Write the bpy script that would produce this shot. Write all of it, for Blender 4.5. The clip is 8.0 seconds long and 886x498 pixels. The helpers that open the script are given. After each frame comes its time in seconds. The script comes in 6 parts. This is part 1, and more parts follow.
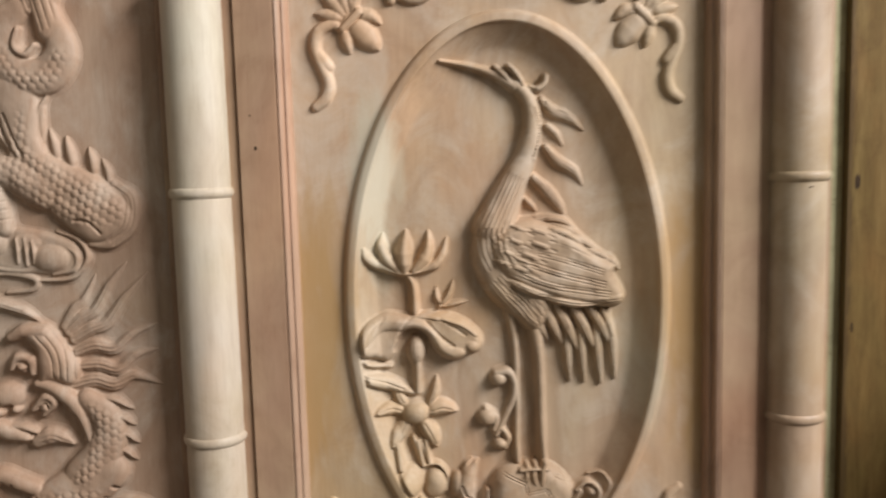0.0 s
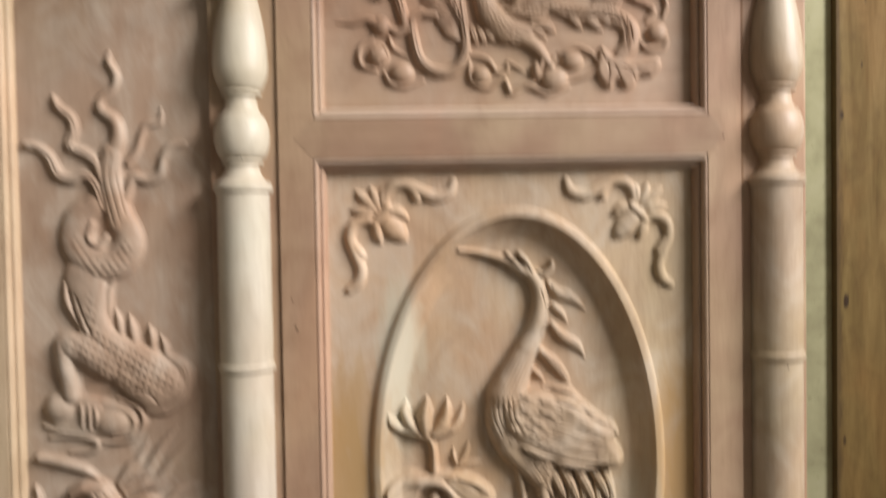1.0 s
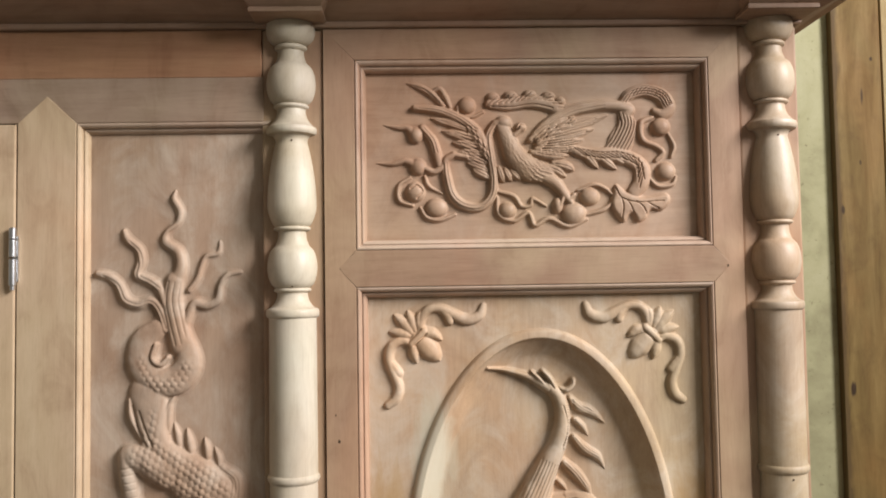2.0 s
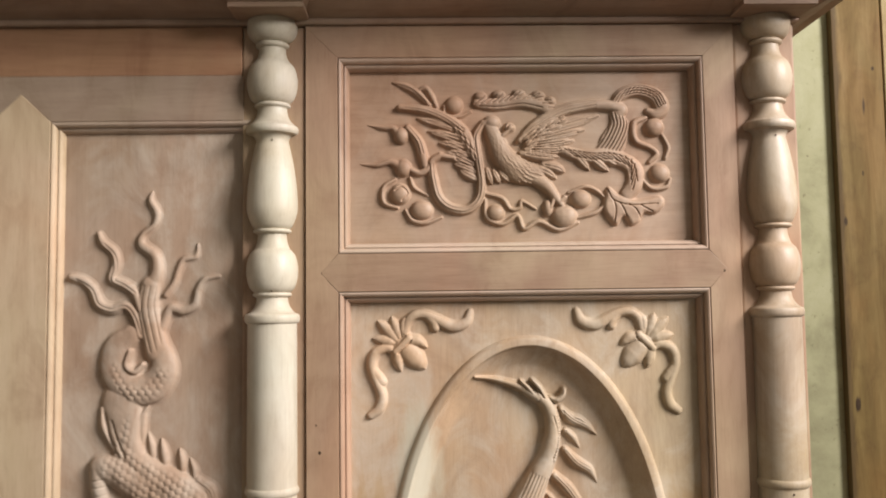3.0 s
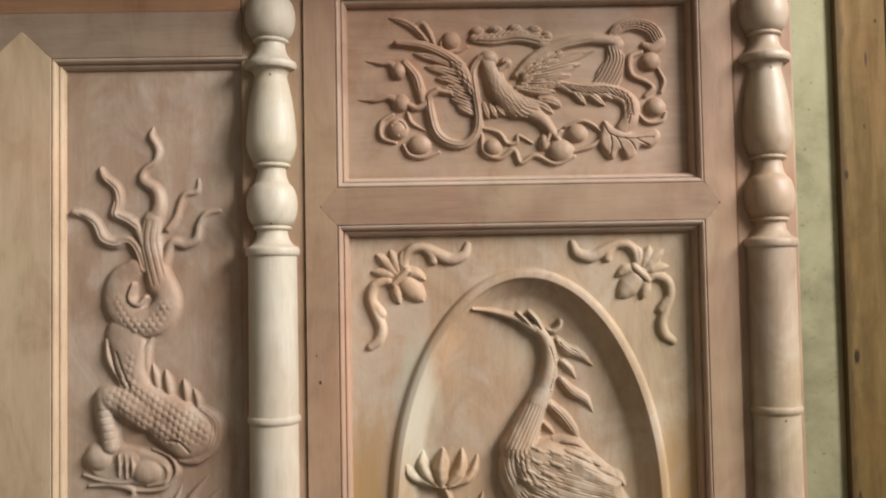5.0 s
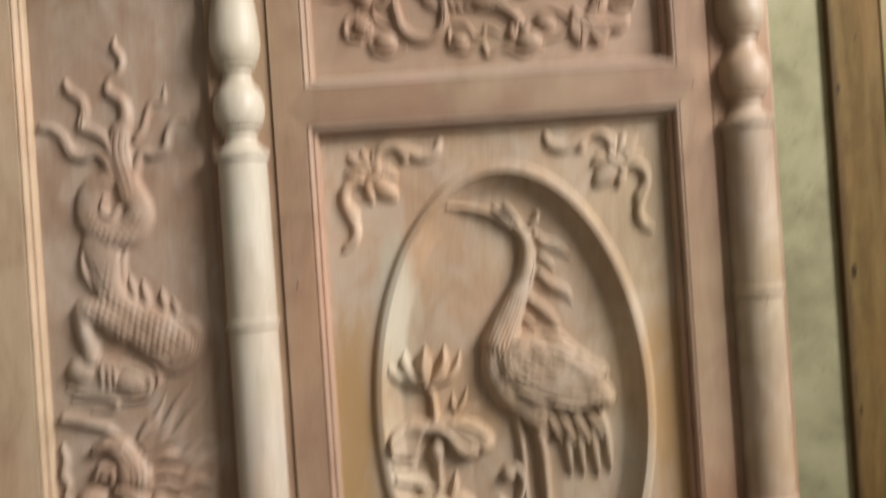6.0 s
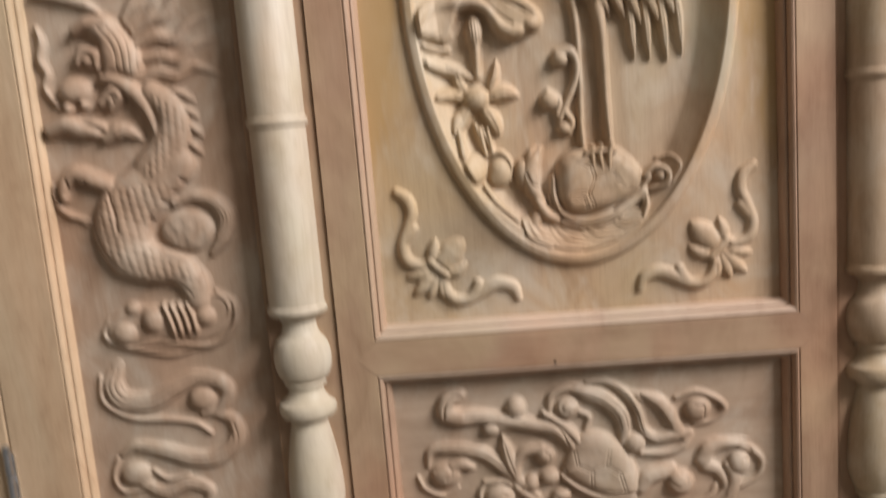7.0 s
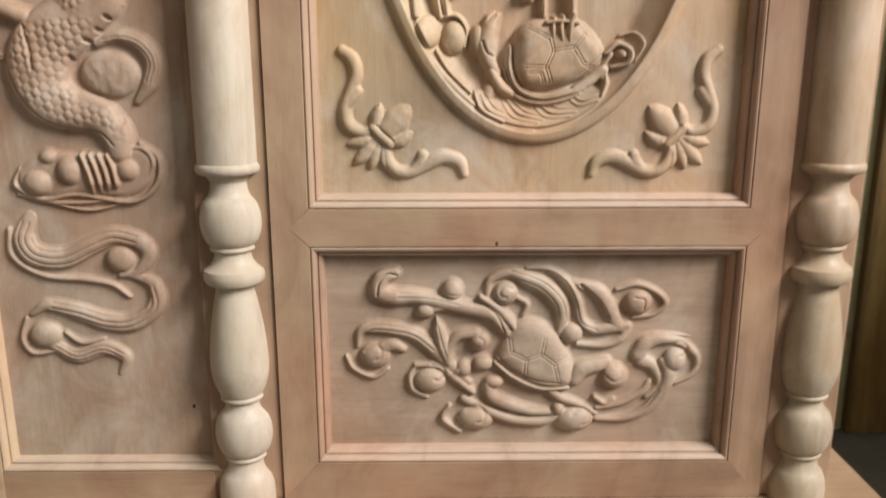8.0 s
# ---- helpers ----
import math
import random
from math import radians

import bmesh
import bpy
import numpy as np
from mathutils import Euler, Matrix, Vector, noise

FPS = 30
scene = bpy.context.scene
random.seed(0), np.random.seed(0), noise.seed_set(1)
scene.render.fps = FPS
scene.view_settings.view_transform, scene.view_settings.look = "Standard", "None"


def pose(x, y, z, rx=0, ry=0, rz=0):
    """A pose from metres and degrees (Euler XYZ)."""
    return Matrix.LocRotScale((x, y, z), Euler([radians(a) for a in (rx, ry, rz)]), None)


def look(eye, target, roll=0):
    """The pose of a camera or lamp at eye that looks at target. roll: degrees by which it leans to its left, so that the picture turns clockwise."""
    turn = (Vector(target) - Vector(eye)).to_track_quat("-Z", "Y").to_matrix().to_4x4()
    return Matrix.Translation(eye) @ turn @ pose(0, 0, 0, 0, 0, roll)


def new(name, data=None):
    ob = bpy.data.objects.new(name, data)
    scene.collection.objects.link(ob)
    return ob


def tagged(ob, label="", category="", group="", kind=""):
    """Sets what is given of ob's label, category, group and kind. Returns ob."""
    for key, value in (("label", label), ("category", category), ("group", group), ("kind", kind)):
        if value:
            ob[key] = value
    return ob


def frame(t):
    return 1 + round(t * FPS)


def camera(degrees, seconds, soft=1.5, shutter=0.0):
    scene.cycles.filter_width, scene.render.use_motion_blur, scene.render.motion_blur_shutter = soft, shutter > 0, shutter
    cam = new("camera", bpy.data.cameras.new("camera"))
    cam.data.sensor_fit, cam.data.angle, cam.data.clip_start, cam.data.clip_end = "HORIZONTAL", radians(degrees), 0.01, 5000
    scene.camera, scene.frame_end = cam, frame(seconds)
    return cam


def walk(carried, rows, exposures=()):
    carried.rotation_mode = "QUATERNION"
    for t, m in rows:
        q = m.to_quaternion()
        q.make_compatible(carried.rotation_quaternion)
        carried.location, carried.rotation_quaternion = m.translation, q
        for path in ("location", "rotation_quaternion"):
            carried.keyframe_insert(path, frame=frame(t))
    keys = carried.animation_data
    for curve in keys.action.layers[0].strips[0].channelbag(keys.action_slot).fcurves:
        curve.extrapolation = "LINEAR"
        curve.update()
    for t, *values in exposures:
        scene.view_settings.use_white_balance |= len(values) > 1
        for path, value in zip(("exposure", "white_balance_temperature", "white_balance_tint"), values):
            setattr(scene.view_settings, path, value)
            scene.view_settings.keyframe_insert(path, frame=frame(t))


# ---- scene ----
cam = camera(57.4, 8.0, soft=1.8, shutter=0.8)
PATH = [  # seconds, place in metres, turn in degrees
    (0.0, -0.0917, -0.7898, 0.9637, 83.82, 1.55, -2.36),
    (0.2, -0.0770, -0.8178, 0.9701, 84.06, 1.46, -2.42),
    (0.5, -0.0754, -0.8536, 1.0012, 85.29, 1.33, -2.25),
    (0.7, -0.0803, -0.8689, 1.0253, 86.39, 1.26, -1.94),
    (1.0, -0.1100, -0.8843, 1.0897, 88.37, 0.97, -2.12),
    (1.2, -0.1329, -0.9112, 1.1260, 89.67, 0.60, -2.35),
    (1.5, -0.1428, -0.9497, 1.1491, 91.50, 0.20, -2.09),
    (1.7, -0.1432, -0.9745, 1.1632, 92.05, 0.42, -1.86),
    (2.8, -0.1125, -0.9597, 1.1581, 93.85, 1.74, -1.03),
    (3.0, -0.1156, -0.9393, 1.1477, 93.94, 0.77, -1.19),
    (3.5, -0.1185, -0.9219, 1.1451, 93.01, -0.11, -1.55),
    (4.0, -0.1279, -0.9289, 1.1524, 92.11, -0.09, -1.62),
    (4.2, -0.1246, -0.9280, 1.1546, 91.77, 0.42, -1.07),
    (5.3, -0.0925, -0.9531, 1.0849, 92.29, 1.65, -0.89),
    (5.5, -0.0822, -0.9241, 1.0898, 91.53, 2.33, -1.01),
    (5.7, -0.0840, -0.9257, 1.0766, 91.27, 2.80, -1.42),
    (6.0, -0.0722, -0.9381, 1.0118, 90.01, 3.79, -0.26),
    (6.2, -0.0764, -0.9156, 0.9298, 88.34, 4.98, 0.54),
    (6.5, -0.0836, -0.8725, 0.8215, 86.36, 5.24, 1.49),
    (6.7, -0.0969, -0.8401, 0.7653, 82.74, 5.50, 1.70),
    (7.0, -0.1002, -0.8102, 0.6840, 81.12, 4.62, 1.95),
    (7.2, -0.0995, -0.7879, 0.6555, 79.39, 3.62, 1.44),
    (7.5, -0.0908, -0.7716, 0.6139, 77.17, 1.93, 0.60),
    (7.7, -0.0885, -0.7693, 0.6077, 76.61, 1.14, 0.17),
    (7.9, -0.0879, -0.7729, 0.6144, 75.89, 0.40, -0.11),
    (8.0, -0.0927, -0.7778, 0.6177, 76.14, 0.05, -0.57),
]
walk(cam, [(t, pose(x, y, z, rx, ry, rz)) for t, x, y, z, rx, ry, rz in PATH],
     exposures=[(0.0, -0.22), (1.5, -0.12), (3.5, -0.06), (5.5, -0.30), (6.5, -0.22), (7.5, 0.04), (8.0, 0.12)])

FLOOR, CEILING = -0.30, 3.80        # the cabinet's face is the plane y = 0
ROOM_W, ROOM_E, ROOM_S, ROOM_N = -2.6, 2.5, -3.4, 1.06

# ---- light: daylight through the high opening in the east wall ----
world = bpy.data.worlds.new("sky")
scene.world = world
world.use_nodes = True
sky = world.node_tree.nodes.new("ShaderNodeTexSky")
sky.sky_type, sky.sun_disc = "NISHITA", False
sky.sun_elevation, sky.sun_rotation = radians(40), radians(100)
world.node_tree.links.new(sky.outputs[0], world.node_tree.nodes["Background"].inputs[0])
world.node_tree.nodes["Background"].inputs[1].default_value = 0.12


def window_light(name, eye, target, w, h, watts, colour):
    data = bpy.data.lights.new(name, "AREA")
    data.shape, data.size, data.size_y = "RECTANGLE", w, h
    data.energy, data.color = watts, colour
    ob = new(name, data)
    ob.matrix_world = look(eye, target)
    return ob


window_light("east_daylight", (ROOM_E - 0.01, -1.80, 2.75), (0.0, -1.80, 2.75), 1.8, 1.3, 345, (1.0, 0.968, 0.970))

# ---- materials ----


def nodes_of(name):
    m = bpy.data.materials.new(name)
    m.use_nodes = True
    t = m.node_tree
    return m, t, t.nodes["Principled BSDF"]


def mapped(t, scale, rot=(0, 0, 0)):
    c = t.nodes.new("ShaderNodeTexCoord")
    m = t.nodes.new("ShaderNodeMapping")
    m.inputs["Scale"].default_value = scale
    m.inputs["Rotation"].default_value = rot
    t.links.new(c.outputs["Object"], m.inputs["Vector"])
    return m.outputs["Vector"]


def noise_of(t, vec, scale, detail=4.0, rough=0.6, bend=0.0):
    n = t.nodes.new("ShaderNodeTexNoise")
    n.inputs["Scale"].default_value = scale
    n.inputs["Detail"].default_value = detail
    n.inputs["Roughness"].default_value = rough
    n.inputs["Distortion"].default_value = bend
    t.links.new(vec, n.inputs["Vector"])
    return n.outputs["Fac"]


def ramp_of(t, fac, stops):
    r = t.nodes.new("ShaderNodeValToRGB")
    el = r.color_ramp.elements
    while len(el) < len(stops):
        el.new(0.5)
    for e, (p, c) in zip(el, stops):
        e.position, e.color = p, (*c, 1)
    t.links.new(fac, r.inputs["Fac"])
    return r.outputs["Color"]


def mix_of(t, fac, a, b, mode="MIX"):
    m = t.nodes.new("ShaderNodeMix")
    m.data_type, m.blend_type = "RGBA", mode
    for sock, v in ((m.inputs[0], fac), (m.inputs[6], a), (m.inputs[7], b)):
        if isinstance(v, (int, float)):
            sock.default_value = v
        elif isinstance(v, tuple):
            sock.default_value = (*v, 1)
        else:
            t.links.new(v, sock)
    return m.outputs[2]


def bump_of(t, b, heights):
    last = None
    for h, strength, dist in heights:
        n = t.nodes.new("ShaderNodeBump")
        n.inputs["Strength"].default_value = strength
        n.inputs["Distance"].default_value = dist
        t.links.new(h, n.inputs["Height"])
        if last:
            t.links.new(last, n.inputs["Normal"])
        last = n.outputs["Normal"]
    t.links.new(last, b.inputs["Normal"])


def figure_of(t, cx, cz, wx, wz, amount):
    """A soft-edged, wavering patch of another colour in a board."""
    g = t.nodes.new("ShaderNodeNewGeometry")
    n = t.nodes.new("ShaderNodeMapping")
    n.vector_type = "POINT"
    n.inputs["Location"].default_value = (-cx / wx, 0, -cz / wz)
    n.inputs["Scale"].default_value = (1 / wx, 0, 1 / wz)
    t.links.new(g.outputs["Position"], n.inputs["Vector"])
    size = t.nodes.new("ShaderNodeVectorMath")
    size.operation = "LENGTH"
    t.links.new(n.outputs["Vector"], size.inputs[0])
    waver = noise_of(t, mapped(t, (3, 3, 0.7)), 14.0, 4, 0.6, 0.8)
    add = t.nodes.new("ShaderNodeMath")
    add.operation = "MULTIPLY_ADD"
    t.links.new(waver, add.inputs[0])
    add.inputs[1].default_value = 0.9
    t.links.new(size.outputs["Value"], add.inputs[2])
    return ramp_of(t, add.outputs["Value"], [(0.70, (amount,) * 3), (1.0, (0, 0, 0))])


def wood(name, dark, mid, pale, along="z", rough=0.55, tint=None, random_amount=0.10, gloss=0.35, dust=0.0, figure=()):
    """Raw sanded timber: long soft streaks, fine pores and broad blotches, along one axis."""
    m, t, b = nodes_of(name)
    k = {"x": (1.0, 9.0, 9.0), "y": (9.0, 1.0, 9.0), "z": (9.0, 9.0, 1.0)}[along]
    long_vec = mapped(t, k)
    pore_vec = mapped(t, tuple(q * 6 if q > 1 else 3.0 for q in k))
    streak = noise_of(t, long_vec, 3.2, 5, 0.62, 0.7)
    pores = noise_of(t, pore_vec, 9.0, 3, 0.7)
    blotch = noise_of(t, mapped(t, (1, 1, 1)), 7.0, 4, 0.55, 0.4)
    colour = ramp_of(t, streak, [(0.2, dark), (0.5, mid), (0.82, pale)])
    if tint:
        patch = ramp_of(t, blotch, [(0.42, (0, 0, 0)), (0.72, (1, 1, 1))])
        colour = mix_of(t, patch, colour, tint)
    fine = ramp_of(t, pores, [(0.30, (0.74, 0.70, 0.66)), (0.52, (1, 1, 1))])
    colour = mix_of(t, 0.38, colour, fine, "MULTIPLY")
    wide = noise_of(t, mapped(t, (1, 1, 0.6)), 16.0, 5, 0.65, 1.2)
    mottle = ramp_of(t, wide, [(0.28, (0.74, 0.68, 0.63)), (0.46, (0.96, 0.94, 0.92)), (0.66, (1.06, 1.06, 1.06))])
    colour = mix_of(t, 0.75, colour, mottle, "MULTIPLY")
    drift = noise_of(t, mapped(t, (1, 1, 0.5)), 5.5, 3, 0.5, 0.6)
    hue = ramp_of(t, drift, [(0.34, (1.05, 0.95, 0.90)), (0.52, (1.0, 1.0, 1.0)), (0.68, (0.98, 1.02, 0.97))])
    colour = mix_of(t, 1.0, colour, hue, "MULTIPLY")
    if dust:
        veil = noise_of(t, mapped(t, (1, 1, 0.7)), 13.0, 6, 0.7, 0.8)
        veil = ramp_of(t, veil, [(0.46, (0, 0, 0)), (0.74, (dust, dust, dust))])
        colour = mix_of(t, veil, colour, (0.66, 0.60, 0.50))
    for cx, cz, wx, wz, hue_of, amount in figure:
        colour = mix_of(t, figure_of(t, cx, cz, wx, wz, amount), colour, hue_of)
    info = t.nodes.new("ShaderNodeObjectInfo")
    each = ramp_of(t, info.outputs["Random"], [(0.0, (1 - random_amount,) * 3), (1.0, (1.0, 1.0, 1.0))])
    colour = mix_of(t, 1.0, colour, each, "MULTIPLY")
    t.links.new(colour, b.inputs["Base Color"])
    r = ramp_of(t, streak, [(0.3, (rough + 0.08,) * 3), (0.7, (rough - 0.06,) * 3)])
    t.links.new(r, b.inputs["Roughness"])
    b.inputs["Specular IOR Level"].default_value = gloss
    bump_of(t, b, [(pores, 0.12, 0.0006), (blotch, 0.10, 0.004)])
    return m


ROSE = ((0.265, 0.158, 0.100), (0.365, 0.232, 0.150), (0.46, 0.308, 0.206))
TAN = ((0.35, 0.248, 0.162), (0.45, 0.335, 0.226), (0.53, 0.41, 0.285))
CREAM = ((0.41, 0.342, 0.265), (0.535, 0.468, 0.378), (0.63, 0.568, 0.475))
wood_stile = wood("rose_timber_upright", *ROSE, along="z", tint=(0.46, 0.33, 0.21))
wood_rail = wood("rose_timber_level", *ROSE, along="x", tint=(0.47, 0.34, 0.22))
# Level beads paler than upright: light caught by bottom beads put into colour.
wood_bead_lit = wood("rose_bead_lit", (0.41, 0.292, 0.215), (0.53, 0.40, 0.305), (0.62, 0.49, 0.38), along="x", rough=0.5)
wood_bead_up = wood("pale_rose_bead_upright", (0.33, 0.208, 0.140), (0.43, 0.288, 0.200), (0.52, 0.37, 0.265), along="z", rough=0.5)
wood_red = wood("red_timber_level", (0.27, 0.135, 0.072), (0.37, 0.20, 0.11), (0.45, 0.27, 0.155), along="x")
wood_grey = wood("grey_brown_timber_level", (0.24, 0.165, 0.115), (0.31, 0.225, 0.16), (0.38, 0.28, 0.20), along="x")
wood_panel = wood("tan_panel_upright", *TAN, along="z", tint=(0.50, 0.345, 0.20), rough=0.6, dust=0.5, figure=(
    (-0.205, 0.78, 0.10, 0.34, (0.43, 0.265, 0.105), 0.8), (0.205, 0.80, 0.095, 0.30, (0.43, 0.265, 0.105), 0.8),
    (-0.128, 0.945, 0.050, 0.20, (0.56, 0.54, 0.42), 0.6), (0.146, 0.74, 0.045, 0.17, (0.46, 0.44, 0.33), 0.4)))
wood_panel_x = wood("tan_panel_level", (0.325, 0.234, 0.164), (0.43, 0.322, 0.232), (0.52, 0.40, 0.295), along="x", rough=0.6, dust=0.45)
wood_panel_up = wood("ruddy_panel_level", (0.31, 0.198, 0.128), (0.41, 0.272, 0.180), (0.49, 0.345, 0.235), along="x", rough=0.58, dust=0.2)
wood_dragon = wood("brown_panel_upright", (0.285, 0.187, 0.124), (0.375, 0.260, 0.178), (0.46, 0.337, 0.238), along="z", tint=(0.44, 0.340, 0.252), rough=0.62, dust=0.45)
wood_tan = wood("tan_timber_upright", (0.44, 0.305, 0.19), (0.55, 0.405, 0.265), (0.62, 0.475, 0.325), along="z")
wood_cream = wood("cream_turned_timber", *CREAM, along="z", rough=0.52, tint=(0.50, 0.405, 0.285), gloss=0.40, dust=0.25)
wood_cream_pink = wood("tan_turned_timber", (0.285, 0.210, 0.140), (0.425, 0.335, 0.238), (0.57, 0.475, 0.36), along="z", rough=0.52, tint=(0.41, 0.30, 0.175), gloss=0.45, dust=0.4)
wood_cornice = wood("dull_timber_level", (0.25, 0.16, 0.105), (0.33, 0.22, 0.15), (0.40, 0.28, 0.195), along="x")


def plain(name, dark, mid, pale, scale, rough, lumps=0.3, dist=0.01, metal=0.0):
    m, t, b = nodes_of(name)
    broad = noise_of(t, mapped(t, (1, 1, 1)), scale, 6, 0.62, 0.3)
    fine = noise_of(t, mapped(t, (1, 1, 1)), scale * 14, 4, 0.7)
    colour = ramp_of(t, broad, [(0.3, dark), (0.5, mid), (0.7, pale)])
    specks = ramp_of(t, fine, [(0.30, (0.40, 0.37, 0.30)), (0.38, (1, 1, 1))])
    t.links.new(mix_of(t, 0.7, colour, specks, "MULTIPLY"), b.inputs["Base Color"])
    b.inputs["Roughness"].default_value = rough
    b.inputs["Metallic"].default_value = metal
    bump_of(t, b, [(broad, lumps, dist), (fine, lumps * 0.6, dist * 0.2)])
    return m


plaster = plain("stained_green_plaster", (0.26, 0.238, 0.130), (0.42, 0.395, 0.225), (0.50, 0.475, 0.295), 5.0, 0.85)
# Unseen walls and ceiling only; kept dark to hold back bounced light.
plaster_unseen = plain("low_bounce_plaster", (0.12, 0.112, 0.095), (0.17, 0.16, 0.137), (0.22, 0.21, 0.18), 1.6, 0.9)
concrete = plain("grey_concrete", (0.075, 0.071, 0.066), (0.11, 0.104, 0.097), (0.15, 0.142, 0.132), 3.0, 0.8)
steel = plain("bright_steel", (0.55, 0.56, 0.58), (0.63, 0.64, 0.66), (0.70, 0.71, 0.73), 60, 0.28, 0.05, 0.001, 1.0)
# First patch darkens the left edge full height; the rest are dark knots.
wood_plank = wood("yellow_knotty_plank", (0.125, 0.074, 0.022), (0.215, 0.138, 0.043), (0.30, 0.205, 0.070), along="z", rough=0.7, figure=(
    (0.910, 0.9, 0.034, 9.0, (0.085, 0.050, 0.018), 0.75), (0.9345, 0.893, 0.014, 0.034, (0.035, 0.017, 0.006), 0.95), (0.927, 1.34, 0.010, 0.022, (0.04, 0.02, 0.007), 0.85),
    (0.985, 1.63, 0.008, 0.052, (0.045, 0.024, 0.009), 0.85), (1.012, 1.725, 0.010, 0.014, (0.045, 0.024, 0.009), 0.9), (0.975, 1.46, 0.007, 0.016, (0.05, 0.027, 0.010), 0.8), (0.930, 0.55, 0.010, 0.026, (0.04, 0.02, 0.007), 0.8)))
wood_pale_plank = wood("pale_yellow_plank", (0.36, 0.29, 0.14), (0.46, 0.38, 0.20), (0.53, 0.45, 0.25), along="z", rough=0.7)
knot_dark = plain("dark_knot", (0.03, 0.015, 0.006), (0.05, 0.026, 0.010), (0.085, 0.044, 0.018), 25, 0.85, 0.1, 0.001)

# ---- building blocks ----


def mesh_object(name, bm, material, smooth=False):
    me = bpy.data.meshes.new(name)
    bmesh.ops.recalc_face_normals(bm, faces=bm.faces)
    bm.to_mesh(me)
    bm.free()
    me.materials.append(material)
    if smooth:
        me.polygons.foreach_set("use_smooth", [True] * len(me.polygons))
    return new(name, me)


def under(ob, parent, label=""):
    ob.parent = parent
    ob.matrix_parent_inverse = parent.matrix_world.inverted()
    if label:
        tagged(ob, label)
    return ob


def part(name, bm, material, parent, label="", smooth=False):
    return under(mesh_object(name, bm, material, smooth), parent, label)


def base_empty(name, x, y, z):
    ob = new(name)
    ob.empty_display_size = 0.1
    ob.matrix_world = Matrix.Translation((x, y, z))
    return ob


def box(x0, x1, y0, y1, z0, z1, bevel=0.0015, bm=None):
    bm = bm or bmesh.new()
    made = bmesh.ops.create_cube(bm, size=1)["verts"]
    for v in made:
        v.co = ((x0 + x1) / 2 + v.co.x * (x1 - x0), (y0 + y1) / 2 + v.co.y * (y1 - y0), (z0 + z1) / 2 + v.co.z * (z1 - z0))
    if bevel:
        edges = {e for v in made for e in v.link_edges}
        bmesh.ops.bevel(bm, geom=list(edges), offset=bevel, segments=2, affect="EDGES", profile=0.6)
    return bm


def prism_xz(points, y0, y1, bevel=0.0012):
    """A flat board with that outline in x and z, from depth y0 to y1."""
    bm = bmesh.new()
    front = [bm.verts.new((x, y0, z)) for x, z in points]
    back = [bm.verts.new((x, y1, z)) for x, z in points]
    top = bm.faces.new(front)
    bm.faces.new(back[::-1])
    n = len(points)
    for i in range(n):
        bm.faces.new((front[i], front[(i + 1) % n], back[(i + 1) % n], back[i]))
    if bevel:
        bmesh.ops.bevel(bm, geom=list(top.edges), offset=bevel, segments=2, affect="EDGES", profile=0.6)
    return bm


def sweep(rings, closed=False, caps=True):
    bm = bmesh.new()
    rows = [[bm.verts.new(p) for p in ring] for ring in rings]
    for a, b in zip(rows, rows[1:]):
        n = len(a)
        for i in range(n if closed else n - 1):
            bm.faces.new((a[i], a[(i + 1) % n], b[(i + 1) % n], b[i]))
    if caps:
        bm.faces.new(rows[0])
        bm.faces.new(rows[-1])
    return bm


MOULD = [(-0.0006, 0.032), (-0.0006, 0.0020), (0.0006, 0.0026), (0.0010, 0.0006), (0.0022, 0.0002), (0.0040, 0.0011), (0.0056, 0.0031), (0.0062, 0.0052),
         (0.0064, 0.0080), (0.0073, 0.0083), (0.0077, 0.0070), (0.0092, 0.0077), (0.0108, 0.0098), (0.0120, 0.0128), (0.0126, 0.0160), (0.0128, 0.032)]


def moulding(side, x0, x1, z0, z1):
    """One mitred length of the stepped bead that runs round an opening."""
    rings = [[], []]
    for w, d in MOULD:
        a = {"left": (x0 + w, z0 + w), "right": (x1 - w, z0 + w), "bottom": (x0 + w, z0 + w), "top": (x0 + w, z1 - w)}[side]
        b = {"left": (x0 + w, z1 - w), "right": (x1 - w, z1 - w), "bottom": (x1 - w, z0 + w), "top": (x1 - w, z1 - w)}[side]
        rings[0].append((a[0], d, a[1]))
        rings[1].append((b[0], d, b[1]))
    return sweep(rings, closed=True)


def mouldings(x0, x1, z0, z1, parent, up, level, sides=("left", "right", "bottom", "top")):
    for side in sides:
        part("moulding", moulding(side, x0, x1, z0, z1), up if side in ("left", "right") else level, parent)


# ---- the room ----


def wall_with_hole(name, axis, at, thick, a0, a1, hole, label):
    """A wall across x (axis 'y') or across y (axis 'x'), with one opening (a0, a1, z0, z1) or none."""
    bm = bmesh.new()
    h0, h1, z0, z1 = hole or (a0, a0, FLOOR, FLOOR)
    spans = [(a0, h0, FLOOR, CEILING), (h1, a1, FLOOR, CEILING), (h0, h1, FLOOR, z0), (h0, h1, z1, CEILING)] if hole else [(a0, a1, FLOOR, CEILING)]
    for s0, s1, b0, b1 in spans:
        if axis == "y":
            box(s0, s1, at, at + thick, b0, b1, 0, bm)
        else:
            box(at, at + thick, s0, s1, b0, b1, 0, bm)
    return tagged(mesh_object(name, bm, plaster if name == "wall_north" else plaster_unseen), label, "wall", kind="structure")


